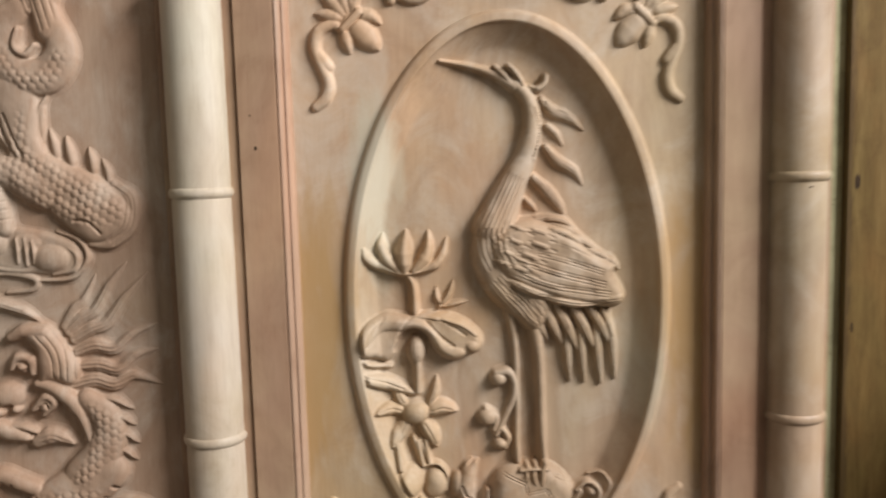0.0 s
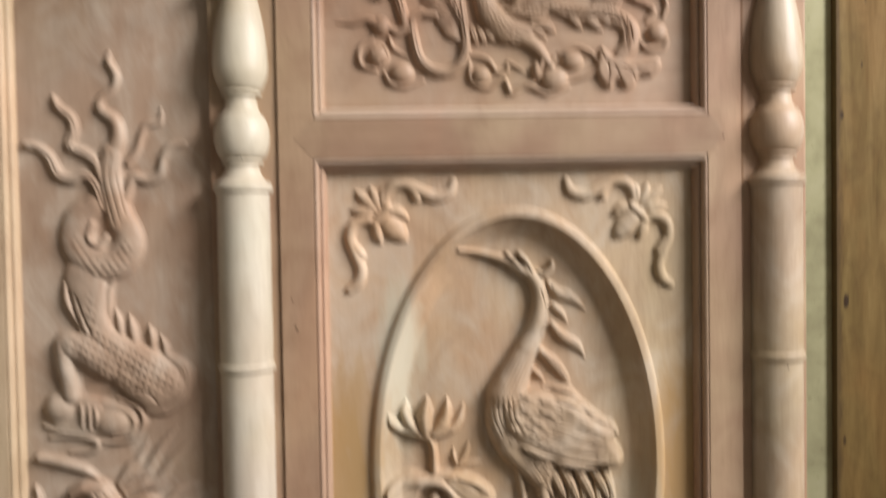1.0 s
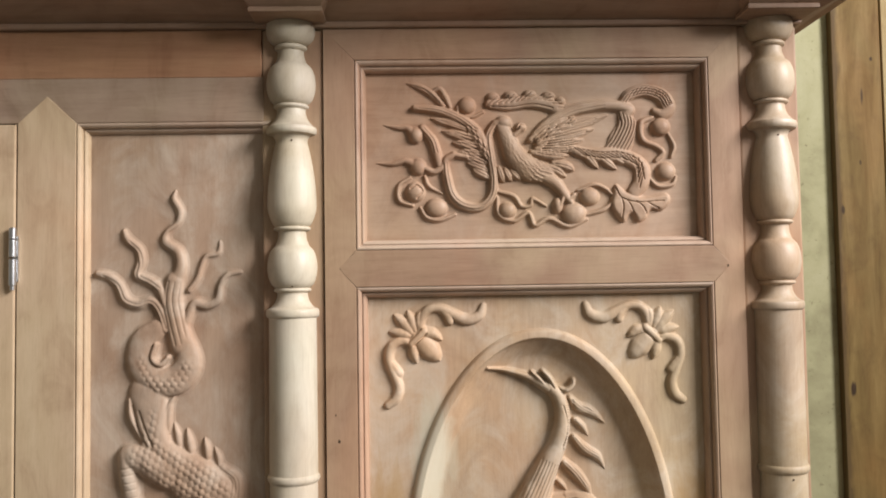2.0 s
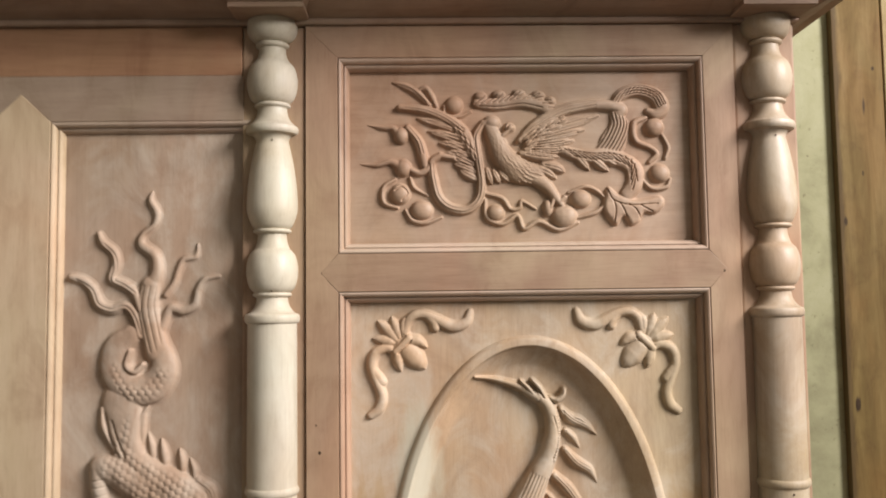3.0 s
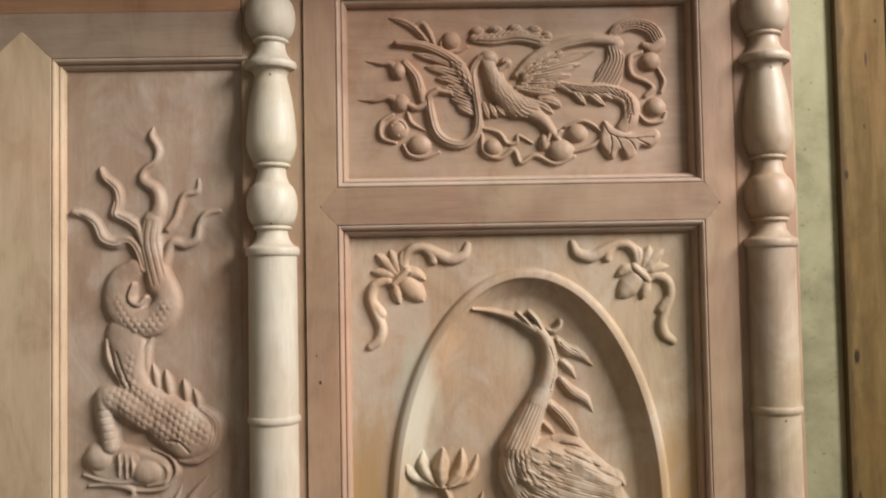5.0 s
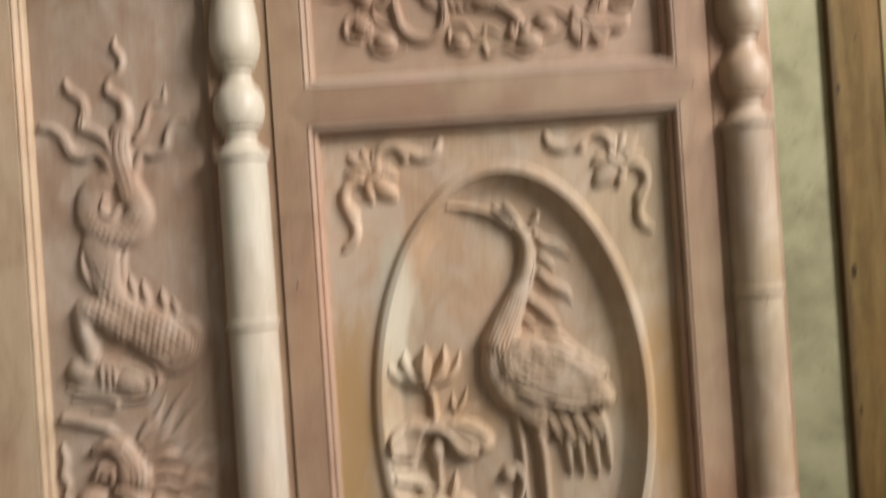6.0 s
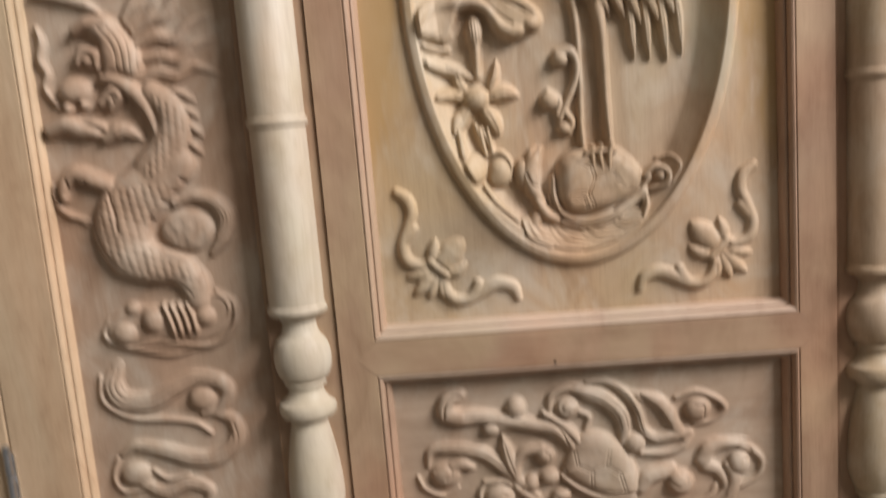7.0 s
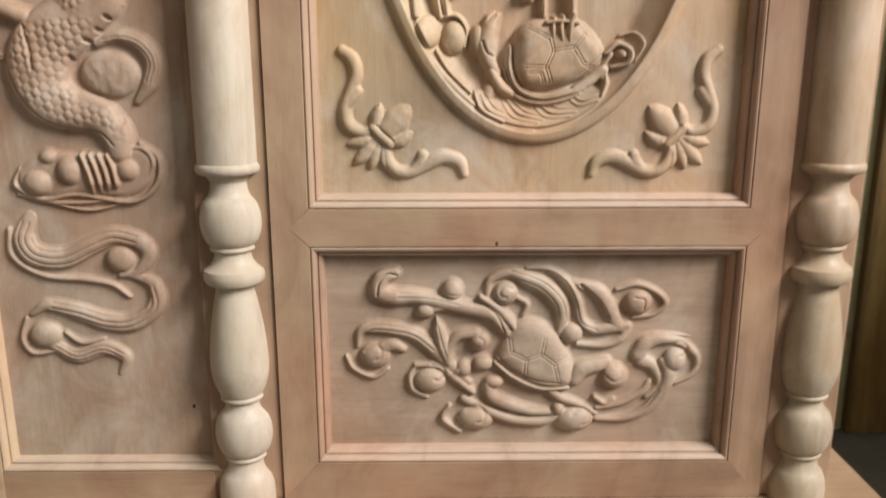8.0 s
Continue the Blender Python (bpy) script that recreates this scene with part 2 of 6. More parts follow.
tagged(mesh_object("floor", box(ROOM_W - 0.2, ROOM_E + 0.2, ROOM_S - 0.2, ROOM_N + 0.2, FLOOR - 0.1, FLOOR, 0), concrete), "bare grey concrete workshop floor", "floor", kind="structure")
tagged(mesh_object("ceiling", box(ROOM_W - 0.2, ROOM_E + 0.2, ROOM_S - 0.2, ROOM_N + 0.2, CEILING, CEILING + 0.1, 0), plaster_unseen), "plain plastered ceiling", "ceiling", kind="structure")
wall_with_hole("wall_north", "y", ROOM_N, 0.15, ROOM_W - 0.2, ROOM_E + 0.2, None, "pale green plastered wall with dark stains")
wall_with_hole("wall_south", "y", ROOM_S - 0.15, 0.15, ROOM_W - 0.2, ROOM_E + 0.2, None, "plain plastered wall")
wall_with_hole("wall_east", "x", ROOM_E, 0.15, ROOM_S, ROOM_N, (-2.73, -0.87, 2.07, 3.43), "plain plastered wall with a high opening")
wall_with_hole("wall_west", "x", ROOM_W - 0.15, 0.15, ROOM_S, ROOM_N, None, "plain plastered wall")
# Added out of view to block daylight from the lower north wall.
tagged(mesh_object("wall_low", box(1.36, 1.48, -0.35, ROOM_N, FLOOR, 0.84, 0), plaster_unseen), "unseen low wall added to shade the foot of the north wall", "wall", kind="structure")

# ---- the cabinet ----
cabinet = base_empty("carved_cabinet", 0, 0.25, FLOOR)
tagged(cabinet, "unfinished wooden cabinet with carved panels and turned half columns", "cabinet")
X_IN = 0.217                              # the openings' half width
STRIP = (0.2555, 0.3285)                  # the backing strip of a column, from the middle
UPPER, MIDDLE, LOWER = (1.208, 1.440), (0.466, 1.164), (0.193, 0.428)
TOP, FOOT = 1.4785, 0.1505


def stile(side):
    """An upright with notches for the pointed ends of the rails."""
    a, b, tip = side * X_IN, side * 0.2535, side * 0.0205
    g = 0.0003
    pts = [(a, FOOT), (b, FOOT), (b, TOP), (a + side * 0.0385, TOP), (a, UPPER[1])]
    for z1, z0 in ((UPPER[0], MIDDLE[1]), (MIDDLE[0], LOWER[1])):
        pts += [(a, z1 + g), (a + tip, (z0 + z1) / 2), (a, z0 - g)]
    pts += [(a, LOWER[0])]
    pts[0] = (a + side * 0.0385, FOOT)
    return prism_xz(pts, 0.0, 0.03, 0.0006)


for side in (-1, 1):
    part("stile", stile(side), wood_stile, cabinet)
for z1, z0 in ((UPPER[0], MIDDLE[1]), (MIDDLE[0], LOWER[1])):
    zm = (z0 + z1) / 2
    part("rail", prism_xz([(-X_IN, z0), (X_IN, z0), (X_IN + 0.0203, zm), (X_IN, z1), (-X_IN, z1), (-X_IN - 0.0203, zm)], -0.0002, 0.03, 0.0006), wood_rail, cabinet)
part("rail", prism_xz([(-X_IN, UPPER[1]), (X_IN, UPPER[1]), (X_IN + 0.0383, TOP), (-X_IN - 0.0383, TOP)], 0.0, 0.03, 0.0006), wood_rail, cabinet)
part("rail", prism_xz([(-X_IN - 0.0383, FOOT), (X_IN + 0.0383, FOOT), (X_IN, LOWER[0]), (-X_IN, LOWER[0])], 0.0, 0.03, 0.0006), wood_rail, cabinet)
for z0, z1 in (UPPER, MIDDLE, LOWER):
    mouldings(-X_IN, X_IN, z0, z1, cabinet, wood_bead_up, wood_bead_lit)

# the backing strips and the half columns on them
for side in (-1, 1):
    x0, x1 = sorted((side * STRIP[0], side * STRIP[1]))
    part("backing_strip", box(x0, x1, 0.003, 0.03, FOOT, TOP, 0.0025), wood_stile, cabinet)


def profile():
    """The column's turned outline from its top to its foot, as (height, radius)."""
    out = []

    def line(*zr):
        out.extend(zr)

    def bulge(z0, z1, r0, rm, r1, k=0.5, n=12, power=0.58):
        for i in range(n + 1):
            u = i / n
            s = u / k / 2 if u < k else 0.5 + (u - k) / (1 - k) / 2
            e = r0 if u < k else r1
            out.append((z0 + (z1 - z0) * u, e + (rm - e) * max(0.0, math.sin(math.pi * s)) ** power))

    def cove(z0, z1, r0, r1, n=7):
        for i in range(n + 1):
            u = i / n
            out.append((z0 + (z1 - z0) * u, r0 + (r1 - r0) * u ** 2.4))

    line((1.4832, 0.0300), (1.478, 0.0304), (1.472, 0.0302), (1.466, 0.0285), (1.461, 0.0245), (1.4585, 0.0205))
    bulge(1.4580, 1.4515, 0.0180, 0.0205, 0.0175, n=5)
    cove(1.4510, 1.4345, 0.0162, 0.0212)
    bulge(1.4340, 1.3860, 0.0222, 0.0306, 0.0215)
    bulge(1.3855, 1.3800, 0.0200, 0.0222, 0.0185, n=5)
    cove(1.3795, 1.3580, 0.0178, 0.0290)
    line((1.3575, 0.0305), (1.3545, 0.0315), (1.3510, 0.0312), (1.3490, 0.0295), (1.3478, 0.0235), (1.3440, 0.0205))
    bulge(1.3400, 1.2390, 0.0195, 0.0303, 0.0225, k=0.76, n=22, power=0.9)
    bulge(1.2380, 1.2325, 0.0205, 0.0228, 0.0190, n=5)
    cove(1.2320, 1.2135, 0.0172, 0.0218)
    bulge(1.2130, 1.1650, 0.0228, 0.0307, 0.0225)
    bulge(1.1645, 1.1590, 0.0210, 0.0232, 0.0195, n=5)
    cove(1.1585, 1.1405, 0.0187, 0.0275)
    bulge(1.1400, 1.1285, 0.0298, 0.0327, 0.0292, n=8, power=0.35)
    for z in (0.9400, 0.6975):
        line((z + 0.0070, 0.0295))
        bulge(z + 0.0048, z - 0.0048, 0.0297, 0.0319, 0.0293, n=8)
        line((z - 0.0058, 0.0288), (z - 0.0075, 0.0292))
    line((0.5130, 0.0296))
    bulge(0.5120, 0.5015, 0.0296, 0.0322, 0.0285, n=8)
    line((0.5000, 0.0225), (0.4960, 0.0198))
    cove(0.4940, 0.4790, 0.0182, 0.0220)
    bulge(0.4780, 0.4310, 0.0230, 0.0310, 0.0225)
    bulge(0.4300, 0.4245, 0.0210, 0.0230, 0.0195, n=5)
    cove(0.4240, 0.4075, 0.0187, 0.0285)
    line((0.4065, 0.0302), (0.4020, 0.0315), (0.3960, 0.0308), (0.3925, 0.0285), (0.3912, 0.0225), (0.3870, 0.0205))
    bulge(0.3840, 0.2735, 0.0198, 0.0305, 0.0225, k=0.72, n=22, power=0.9)
    bulge(0.2725, 0.2660, 0.0205, 0.0226, 0.0190, n=5)
    cove(0.2655, 0.2545, 0.0176, 0.0216)
    bulge(0.2535, 0.2065, 0.0226, 0.0304, 0.0222)
    bulge(0.2055, 0.2000, 0.0205, 0.0226, 0.0190, n=5)
    cove(0.1995, 0.1835, 0.0185, 0.0245)
    line((0.1815, 0.0262), (0.1740, 0.0290), (0.1660, 0.0300), (0.1500, 0.0302))
    return out


def column(cx):
    prof = profile()
    return sweep([[(cx + r * 0.975 * math.cos(a), 0.004 + r * math.sin(a) * 0.95, z) for a in [math.tau * i / 48 for i in range(48)]] for z, r in prof], closed=True)


for side in (-1, 1):
    c = part("column", column(-0.2935 if side < 0 else 0.2938), wood_cream if side < 0 else wood_cream_pink, cabinet, "pale turned half column with bamboo rings" if side < 0 else "tan turned half column with bamboo rings", smooth=True)
    c.data.set_sharp_from_angle(angle=radians(38))
    for z in (1.485, 1.340, 1.166 if side < 0 else 0.930):
        bm = bmesh.new()
        bmesh.ops.create_uvsphere(bm, u_segments=10, v_segments=6, radius=0.0011)
        rr = {1.485: 0.0288, 1.340: 0.0190, 1.166: 0.0222, 0.930: 0.0280}[z]
        bmesh.ops.translate(bm, verts=bm.verts, vec=(side * 0.2925 + 0.002, 0.004 - rr, z))
        under(mesh_object("nail_hole", bm, knot_dark), c)

for x, z, r, where in ((-0.239, 0.981, 0.0016, "stile"), (0.2340, 1.1835, 0.0014, "rail"), (-0.032, 0.431, 0.0018, "rail"), (-0.243, 1.012, 0.0009, "stile"), (-0.348, 0.252, 0.0017, "panel"), (-0.236, 1.186, 0.0009, "rail")):
    bm = bmesh.new()
    bmesh.ops.create_uvsphere(bm, u_segments=10, v_segments=6, radius=r)
    bmesh.ops.scale(bm, verts=bm.verts, vec=(1, 0.25, 1.4))
    bmesh.ops.translate(bm, verts=bm.verts, vec=(x, 0.0148 if where == "panel" else 0.0, z))
    part("pin_knot", bm, knot_dark, cabinet, "small dark knot")

# cornice with blocks over the columns, and the top board
def cornice(x0, x1, side_out):
    prof = [(0.002, 1.4790), (-0.0045, 1.4790), (-0.0060, 1.4805), (-0.0060, 1.4850), (-0.0045, 1.4862), (-0.0075, 1.4875), (-0.020, 1.4915), (-0.045, 1.5030), (-0.066, 1.5200), (-0.078, 1.5260), (-0.092, 1.5265), (-0.095, 1.5300), (-0.095, 1.5480), (0.002, 1.5480)]
    rings = [[(x0, y, z) for y, z in prof], [(x1 - (y if side_out else 0), y, z) for y, z in prof]]
    if side_out:
        rings.append([(x1 - y, 0.47, z) for y, z in prof])
    return sweep(rings, closed=True)


part("cornice", cornice(-1.40, 0.3265, True), wood_cornice, cabinet)
# Front overhang is unseen, made deep enough to shade the top rail.
part("top_board", box(-1.50, 0.45, -0.165, 0.48, 1.5482, 1.572, 0.006), wood_cornice, cabinet)


def capital(cx):
    levels = [(0.0405, 0.047, 1.4835), (0.0425, 0.049, 1.4843), (0.0425, 0.049, 1.4890), (0.0405, 0.0475, 1.4900), (0.0450, 0.055, 1.4950), (0.062, 0.082, 1.5180), (0.066, 0.112, 1.5300), (0.066, 0.112, 1.5478)]
    rings = [[(cx - w, 0.002, z), (cx - w, -d, z), (cx + w, -d, z), (cx + w, 0.002, z)] for w, d, z in levels]
    return sweep(rings, closed=True)


for side in (-1, 1):
    part("capital_block", capital(side * 0.2920), wood_cornice, cabinet)

# the left bay: header board, rail, pointed stile, dragon panel, door with hinges
DRAGON = (-0.5505, -0.3275, 0.184, 1.3665)
part("header_board", box(-1.40, -STRIP[1] - 0.0005, 0.0015, 0.03, 1.4205, TOP, 0.001), wood_red, cabinet, "reddish header board")
TIP = (-0.5850, 1.3990)
part("rail", prism_xz([(-0.5505, 1.3665), (-0.3270, 1.3665), (-0.3270, 1.4203), (-0.83, 1.4203), (-0.83, 1.3665), (-0.6195, 1.3665), (TIP[0], TIP[1])], 0.0008, 0.03, 0.0006), wood_grey, cabinet)
part("stile", prism_xz([(-0.6195, FOOT), (-0.5505, FOOT), (-0.5505, 1.3662), (TIP[0], TIP[1] - 0.0003), (-0.6195, 1.3662)], 0.0, 0.03, 0.0006), wood_tan, cabinet)
part("rail", box(-0.5503, -0.3270, 0.0, 0.03, FOOT, DRAGON[2], 0.0006), wood_rail, cabinet)
mouldings(DRAGON[0], DRAGON[1] + 0.0098, DRAGON[2], DRAGON[3], cabinet, wood_tan, wood_bead_lit, ("left", "bottom", "top"))

door = base_empty("cabinet_door", -0.9, 0.01, FOOT)
under(door, cabinet)
part("door_frame", prism_xz([(-1.02, FOOT + 0.003), (-0.6215, FOOT + 0.003), (-0.6215, 1.3650), (-1.02, 1.3650)], -0.001, 0.025, 0.002), wood_tan, door)


def tube(x, y, z0, z1, r, n=20):
    return sweep([[(x + rr * math.cos(a), y + rr * math.sin(a), z) for a in [math.tau * i / n for i in range(n)]] for z, rr in ((z0, r * 0.8), (z0 + r * 0.2, r), (z1 - r * 0.2, r), (z1, r * 0.8))], closed=True)


def hinge_mesh(z):
    bm = bmesh.new()
    parts = [tube(-0.6215, -0.006, z - 0.033, z - 0.001, 0.0042), tube(-0.6215, -0.006, z + 0.001, z + 0.022, 0.0042), tube(-0.6215, -0.006, z + 0.0225, z + 0.036, 0.0042), tube(-0.6215, -0.006, z - 0.038, z - 0.033, 0.0028)]
    for p in parts:
        me = bpy.data.meshes.new("t")
        p.to_mesh(me)
        p.free()
        bm.from_mesh(me)
        bpy.data.meshes.remove(me)
    box(-0.6215, -0.6165, -0.003, 0.002, z - 0.028, z + 0.026, 0.0003, bm)
    return bm


for z in (1.2050, 0.3450):
    part("hinge", hinge_mesh(z), steel, door, "bright steel barrel hinge", smooth=False)

# carcass behind the front, base and plinth
part("side_panel", box(STRIP[1] - 0.022, STRIP[1] - 0.002, 0.0305, 0.47, FOOT, TOP, 0.001), wood_stile, cabinet)
part("back_panel", box(-1.40, STRIP[1] - 0.003, 0.455, 0.469, FOOT, TOP, 0.001), wood_stile, cabinet)
part("inner_board", box(-1.40, STRIP[1] - 0.024, 0.045, 0.055, FOOT, TOP, 0), wood_stile, cabinet)
part("base_board", sweep([[(x, y, z) for y, z in ((0.46, 0.150), (-0.070, 0.150), (-0.078, 0.146), (-0.080, 0.138), (-0.074, 0.130), (-0.060, 0.122), (-0.052, 0.100), (0.46, 0.100))] for x in (-1.40, 0.385)], closed=True), wood_rail, cabinet)
part("plinth", box(-1.38, 0.365, -0.045, 0.45, -0.22, 0.0995, 0.003), wood_rail, cabinet)
for x in (-1.34, -0.52, 0.30):
    for y in (0.0, 0.40):
        part("foot", box(x - 0.03, x + 0.03, y - 0.03, y + 0.03, FLOOR, -0.2205, 0.003), wood_rail, cabinet)

# ---- panels ----
upper_panel = part("panel", box(-0.2100, 0.2100, 0.0195, 0.034, UPPER[0] + 0.004, UPPER[1] - 0.004, 0), wood_panel_up, cabinet, "carved upper panel")
lower_panel = part("panel", box(-0.2100, 0.2100, 0.0195, 0.034, LOWER[0] + 0.004, LOWER[1] - 0.004, 0), wood_panel_x, cabinet, "carved lower panel")
dragon_panel = part("panel", box(DRAGON[0] + 0.005, DRAGON[1] + 0.0005, 0.0150, 0.034, DRAGON[2] + 0.004, DRAGON[3] - 0.004, 0), wood_dragon, cabinet, "tall narrow carved panel")

OVAL_X, OVAL_Z, OVAL_A, OVAL_B = 0.0045, 0.8185, 0.1665, 0.2915
OVAL_PROFILE = [(0.0035, 0.0195), (0.0006, 0.0192), (-0.0008, 0.0165), (-0.0028, 0.0140), (-0.0052, 0.0129), (-0.0104, 0.0125), (-0.0116, 0.0132), (-0.0122, 0.0160),
                (-0.0150, 0.0190), (-0.0210, 0.0246), (-0.0270, 0.0296), (-0.0322, 0.0334), (-0.0340, 0.0345), (-0.0380, 0.0350), (-0.0600, 0.0352)]


def oval_panel(n=192):
    """The board with a raised oval rim and a dished ground inside it."""
    bm = bmesh.new()
    x0, x1, z0, z1 = -0.2100, 0.2100, MIDDLE[0] + 0.004, MIDDLE[1] - 0.004
    rows = [[], []]
    angles = [math.tau * i / n for i in range(n)]
    for a in angles:
        c, s = math.cos(a), math.sin(a)
        ex, ez = OVAL_A * c, OVAL_B * s
        k = min(((x1 if c > 0 else x0) - OVAL_X) / ex if abs(ex) > 1e-6 else 9, ((z1 if s > 0 else z0) - OVAL_Z) / ez if abs(ez) > 1e-6 else 9)
        rows[0].append(bm.verts.new((OVAL_X + ex * k, 0.0195, OVAL_Z + ez * k)))
        rows[1].append(bm.verts.new((OVAL_X + ex * (1 + (k - 1) * 0.4), 0.0195, OVAL_Z + ez * (1 + (k - 1) * 0.4))))
    for off, d in OVAL_PROFILE:
        row = []
        for a in angles:
            c, s = math.cos(a), math.sin(a)
            nx, nz = Vector((c / OVAL_A, s / OVAL_B)).normalized()
            row.append(bm.verts.new((OVAL_X + OVAL_A * c + nx * off, d, OVAL_Z + OVAL_B * s + nz * off)))
        rows.append(row)
    for a, b in zip(rows, rows[1:]):
        for i in range(n):
            bm.faces.new((a[i], a[(i + 1) % n], b[(i + 1) % n], b[i]))
    bm.faces.new(rows[-1])
    return bm


oval = part("panel", oval_panel(), wood_panel, cabinet, "carved middle panel with a sunken oval", smooth=True)
oval.data.set_sharp_from_angle(angle=radians(33))

# ---- carving: a height over the ground, shaped stroke by stroke like the carver's gouge, then meshed ----


class Carving:
    """Heights in millimetres on a grid; x and z in millimetres from the carving's own middle."""

    def __init__(self, x0, x1, z0, z1, step=1.0):
        self.step, self.x0, self.z0 = step, x0, z0
        self.xs, self.zs = np.arange(x0, x1, step), np.arange(z0, z1, step)
        self.h = np.zeros((len(self.zs), len(self.xs)))
        self.rng = np.random.RandomState(5)

    def window(self, x, z, r):
        i0, i1 = max(0, int((x - r - self.x0) / self.step)), min(len(self.xs), int((x + r - self.x0) / self.step) + 2)
        j0, j1 = max(0, int((z - r - self.z0) / self.step)), min(len(self.zs), int((z + r - self.z0) / self.step) + 2)
        if i0 >= i1 or j0 >= j1:
            return None
        return slice(j0, j1), slice(i0, i1), self.xs[None, i0:i1] - x, self.zs[j0:j1, None] - z

    @staticmethod
    def spline(pts, gap):
        """Even samples along a smooth line through pts; returns places and the share of the way."""
        p = np.array(pts, float)
        if len(p) == 2:
            p = np.array([p[0], (p[0] * 2 + p[1]) / 3, (p[0] + p[1] * 2) / 3, p[1]])
        q = np.vstack([2 * p[0] - p[1], p, 2 * p[-1] - p[-2]])
        out, share = [], []
        n = len(p) - 1
        for i in range(n):
            a, b, c, d = q[i:i + 4]
            m = max(2, int(np.linalg.norm(c - b) / gap))
            for u in np.arange(m) / m:
                out.append(0.5 * (2 * b + (c - a) * u + (2 * a - 5 * b + 4 * c - d) * u * u + (3 * b - a - 3 * c + d) * u ** 3))
                share.append((i + u) / n)
        out.append(p[-1])
        share.append(1.0)
        return np.array(out), np.array(share)

    @staticmethod
    def along(v, s):
        v = np.atleast_1d(np.array(v, float))
        return np.interp(s, np.linspace(0, 1, len(v)), v)

    def swept(self, pts, w, k=1.0, e=0.45):
        """The share 0 to 1 of a rounded bead of half width w along pts, over the whole grid."""
        out = np.zeros_like(self.h)
        p, s = self.spline(pts, self.step * 0.9)
        ws, ks = self.along(w, s), self.along(k, s)
        for (x, z), ww, kk in zip(p, ws, ks):
            ww = max(ww, self.step * 0.75)
            win = self.window(x, z, ww)
            if win:
                a, b, dx, dz = win
                d = (dx * dx + dz * dz) / (ww * ww)
                out[a, b] = np.maximum(out[a, b], kk * np.clip(1 - d, 0, 1) ** e)
        return out

    def stroke(self, h, w, pts, e=0.36):
        self.h = np.maximum(self.h, self.swept(pts, w, h, e))

    def ridge(self, h, w, pts):
        self.h = np.where(self.h > 0.2, self.h + self.swept(pts, w, h, 0.6), self.h)

    def groove(self, h, w, pts):
        self.h = np.where(self.h > 0.2, np.maximum(self.h - 1.35 * self.swept(pts, w, h, 0.8), 0.3), self.h)

    def petal(self, h, w, pts, vein=0.9):
        """A leaf or feather from its base to its tip, with a crease down the middle."""
        self.stroke([h * 0.75, h, h, h * 0.85, h * 0.45], [w * 0.6, w * 0.95, w, w * 0.68, w * 0.1], pts, 0.62)
        if vein:
            p, _ = self.spline(pts, 2.0)
            self.groove(vein, max(0.9, w * 0.16), [tuple(q) for q in p[len(p) // 8: -max(1, len(p) // 6)][::max(1, len(p) // 8)]])

    def knob(self, h, rx, rz, at, turn=0.0, e=0.45):
        win = self.window(*at, max(rx, rz))
        if win:
            a, b, dx, dz = win
            c, s = math.cos(math.radians(turn)), math.sin(math.radians(turn))
            d = ((dx * c + dz * s) / rx) ** 2 + ((dz * c - dx * s) / rz) ** 2
            self.h[a, b] = np.maximum(self.h[a, b], h * np.clip(1 - d, 0, 1) ** e)

    def inside(self, pts):
        """How deep each place lies inside a closed smooth outline."""
        p, _ = self.spline(list(pts) + [pts[0]], 2.0)
        X, Z = np.meshgrid(self.xs, self.zs)
        near, odd = np.full(X.shape, 1e9), np.zeros(X.shape, bool)
        for (ax, az), (bx, bz) in zip(p, np.roll(p, -1, 0)):
            vx, vz = bx - ax, bz - az
            u = np.clip(((X - ax) * vx + (Z - az) * vz) / (vx * vx + vz * vz + 1e-9), 0, 1)
            near = np.minimum(near, (X - ax - u * vx) ** 2 + (Z - az - u * vz) ** 2)
            if abs(vz) > 1e-9:
                odd ^= ((az > Z) != (bz > Z)) & (X < ax + (Z - az) * vx / vz)
        return np.where(odd, np.sqrt(near), 0)

    def area(self, h, edge, pts):
        d = np.clip(self.inside(pts) / edge, 0, 1)
        self.h = np.maximum(self.h, h * np.sqrt(np.clip(1 - (1 - d) ** 2, 0, 1)) * (d > 0))

    def cuts(self, depth, w, apart, *runs):
        """Straight double knife cuts, like the plates of a shell."""
        for a, b in runs:
            d = np.array(b, float) - a
            n = np.array([-d[1], d[0]]) / np.linalg.norm(d) * apart / 2
            for k in (-1, 1):
                self.groove(depth, w, [tuple(a + k * n), tuple(b + k * n)])

    def scales(self, h, size, pts, turn=0.0):
        """Overlapping rounded scales inside an outline."""
        m = np.clip(self.inside(pts) / (size * 0.8), 0, 1)
        X, Z = np.meshgrid(self.xs, self.zs)
        c, s = math.cos(math.radians(turn)), math.sin(math.radians(turn))
        u, v = (X * c + Z * s) / size, (Z * c - X * s) / (size * 0.8)
        best = np.zeros_like(X)
        for k in (-1, 0, 1):
            row = np.floor(v) + k
            du = (u + 0.5 * (row % 2)) % 1.0 - 0.5
            dv = v - row - 0.5
            best = np.maximum(best, np.clip(1 - (du / 0.52) ** 2 - (dv / 0.66) ** 2, 0, 1) ** 0.6)
        best = best * (1 + 0.5 * self.rough(9.0))
        self.h = np.where(self.h > 0.5, self.h + (best - 0.5) * h * m, self.h)

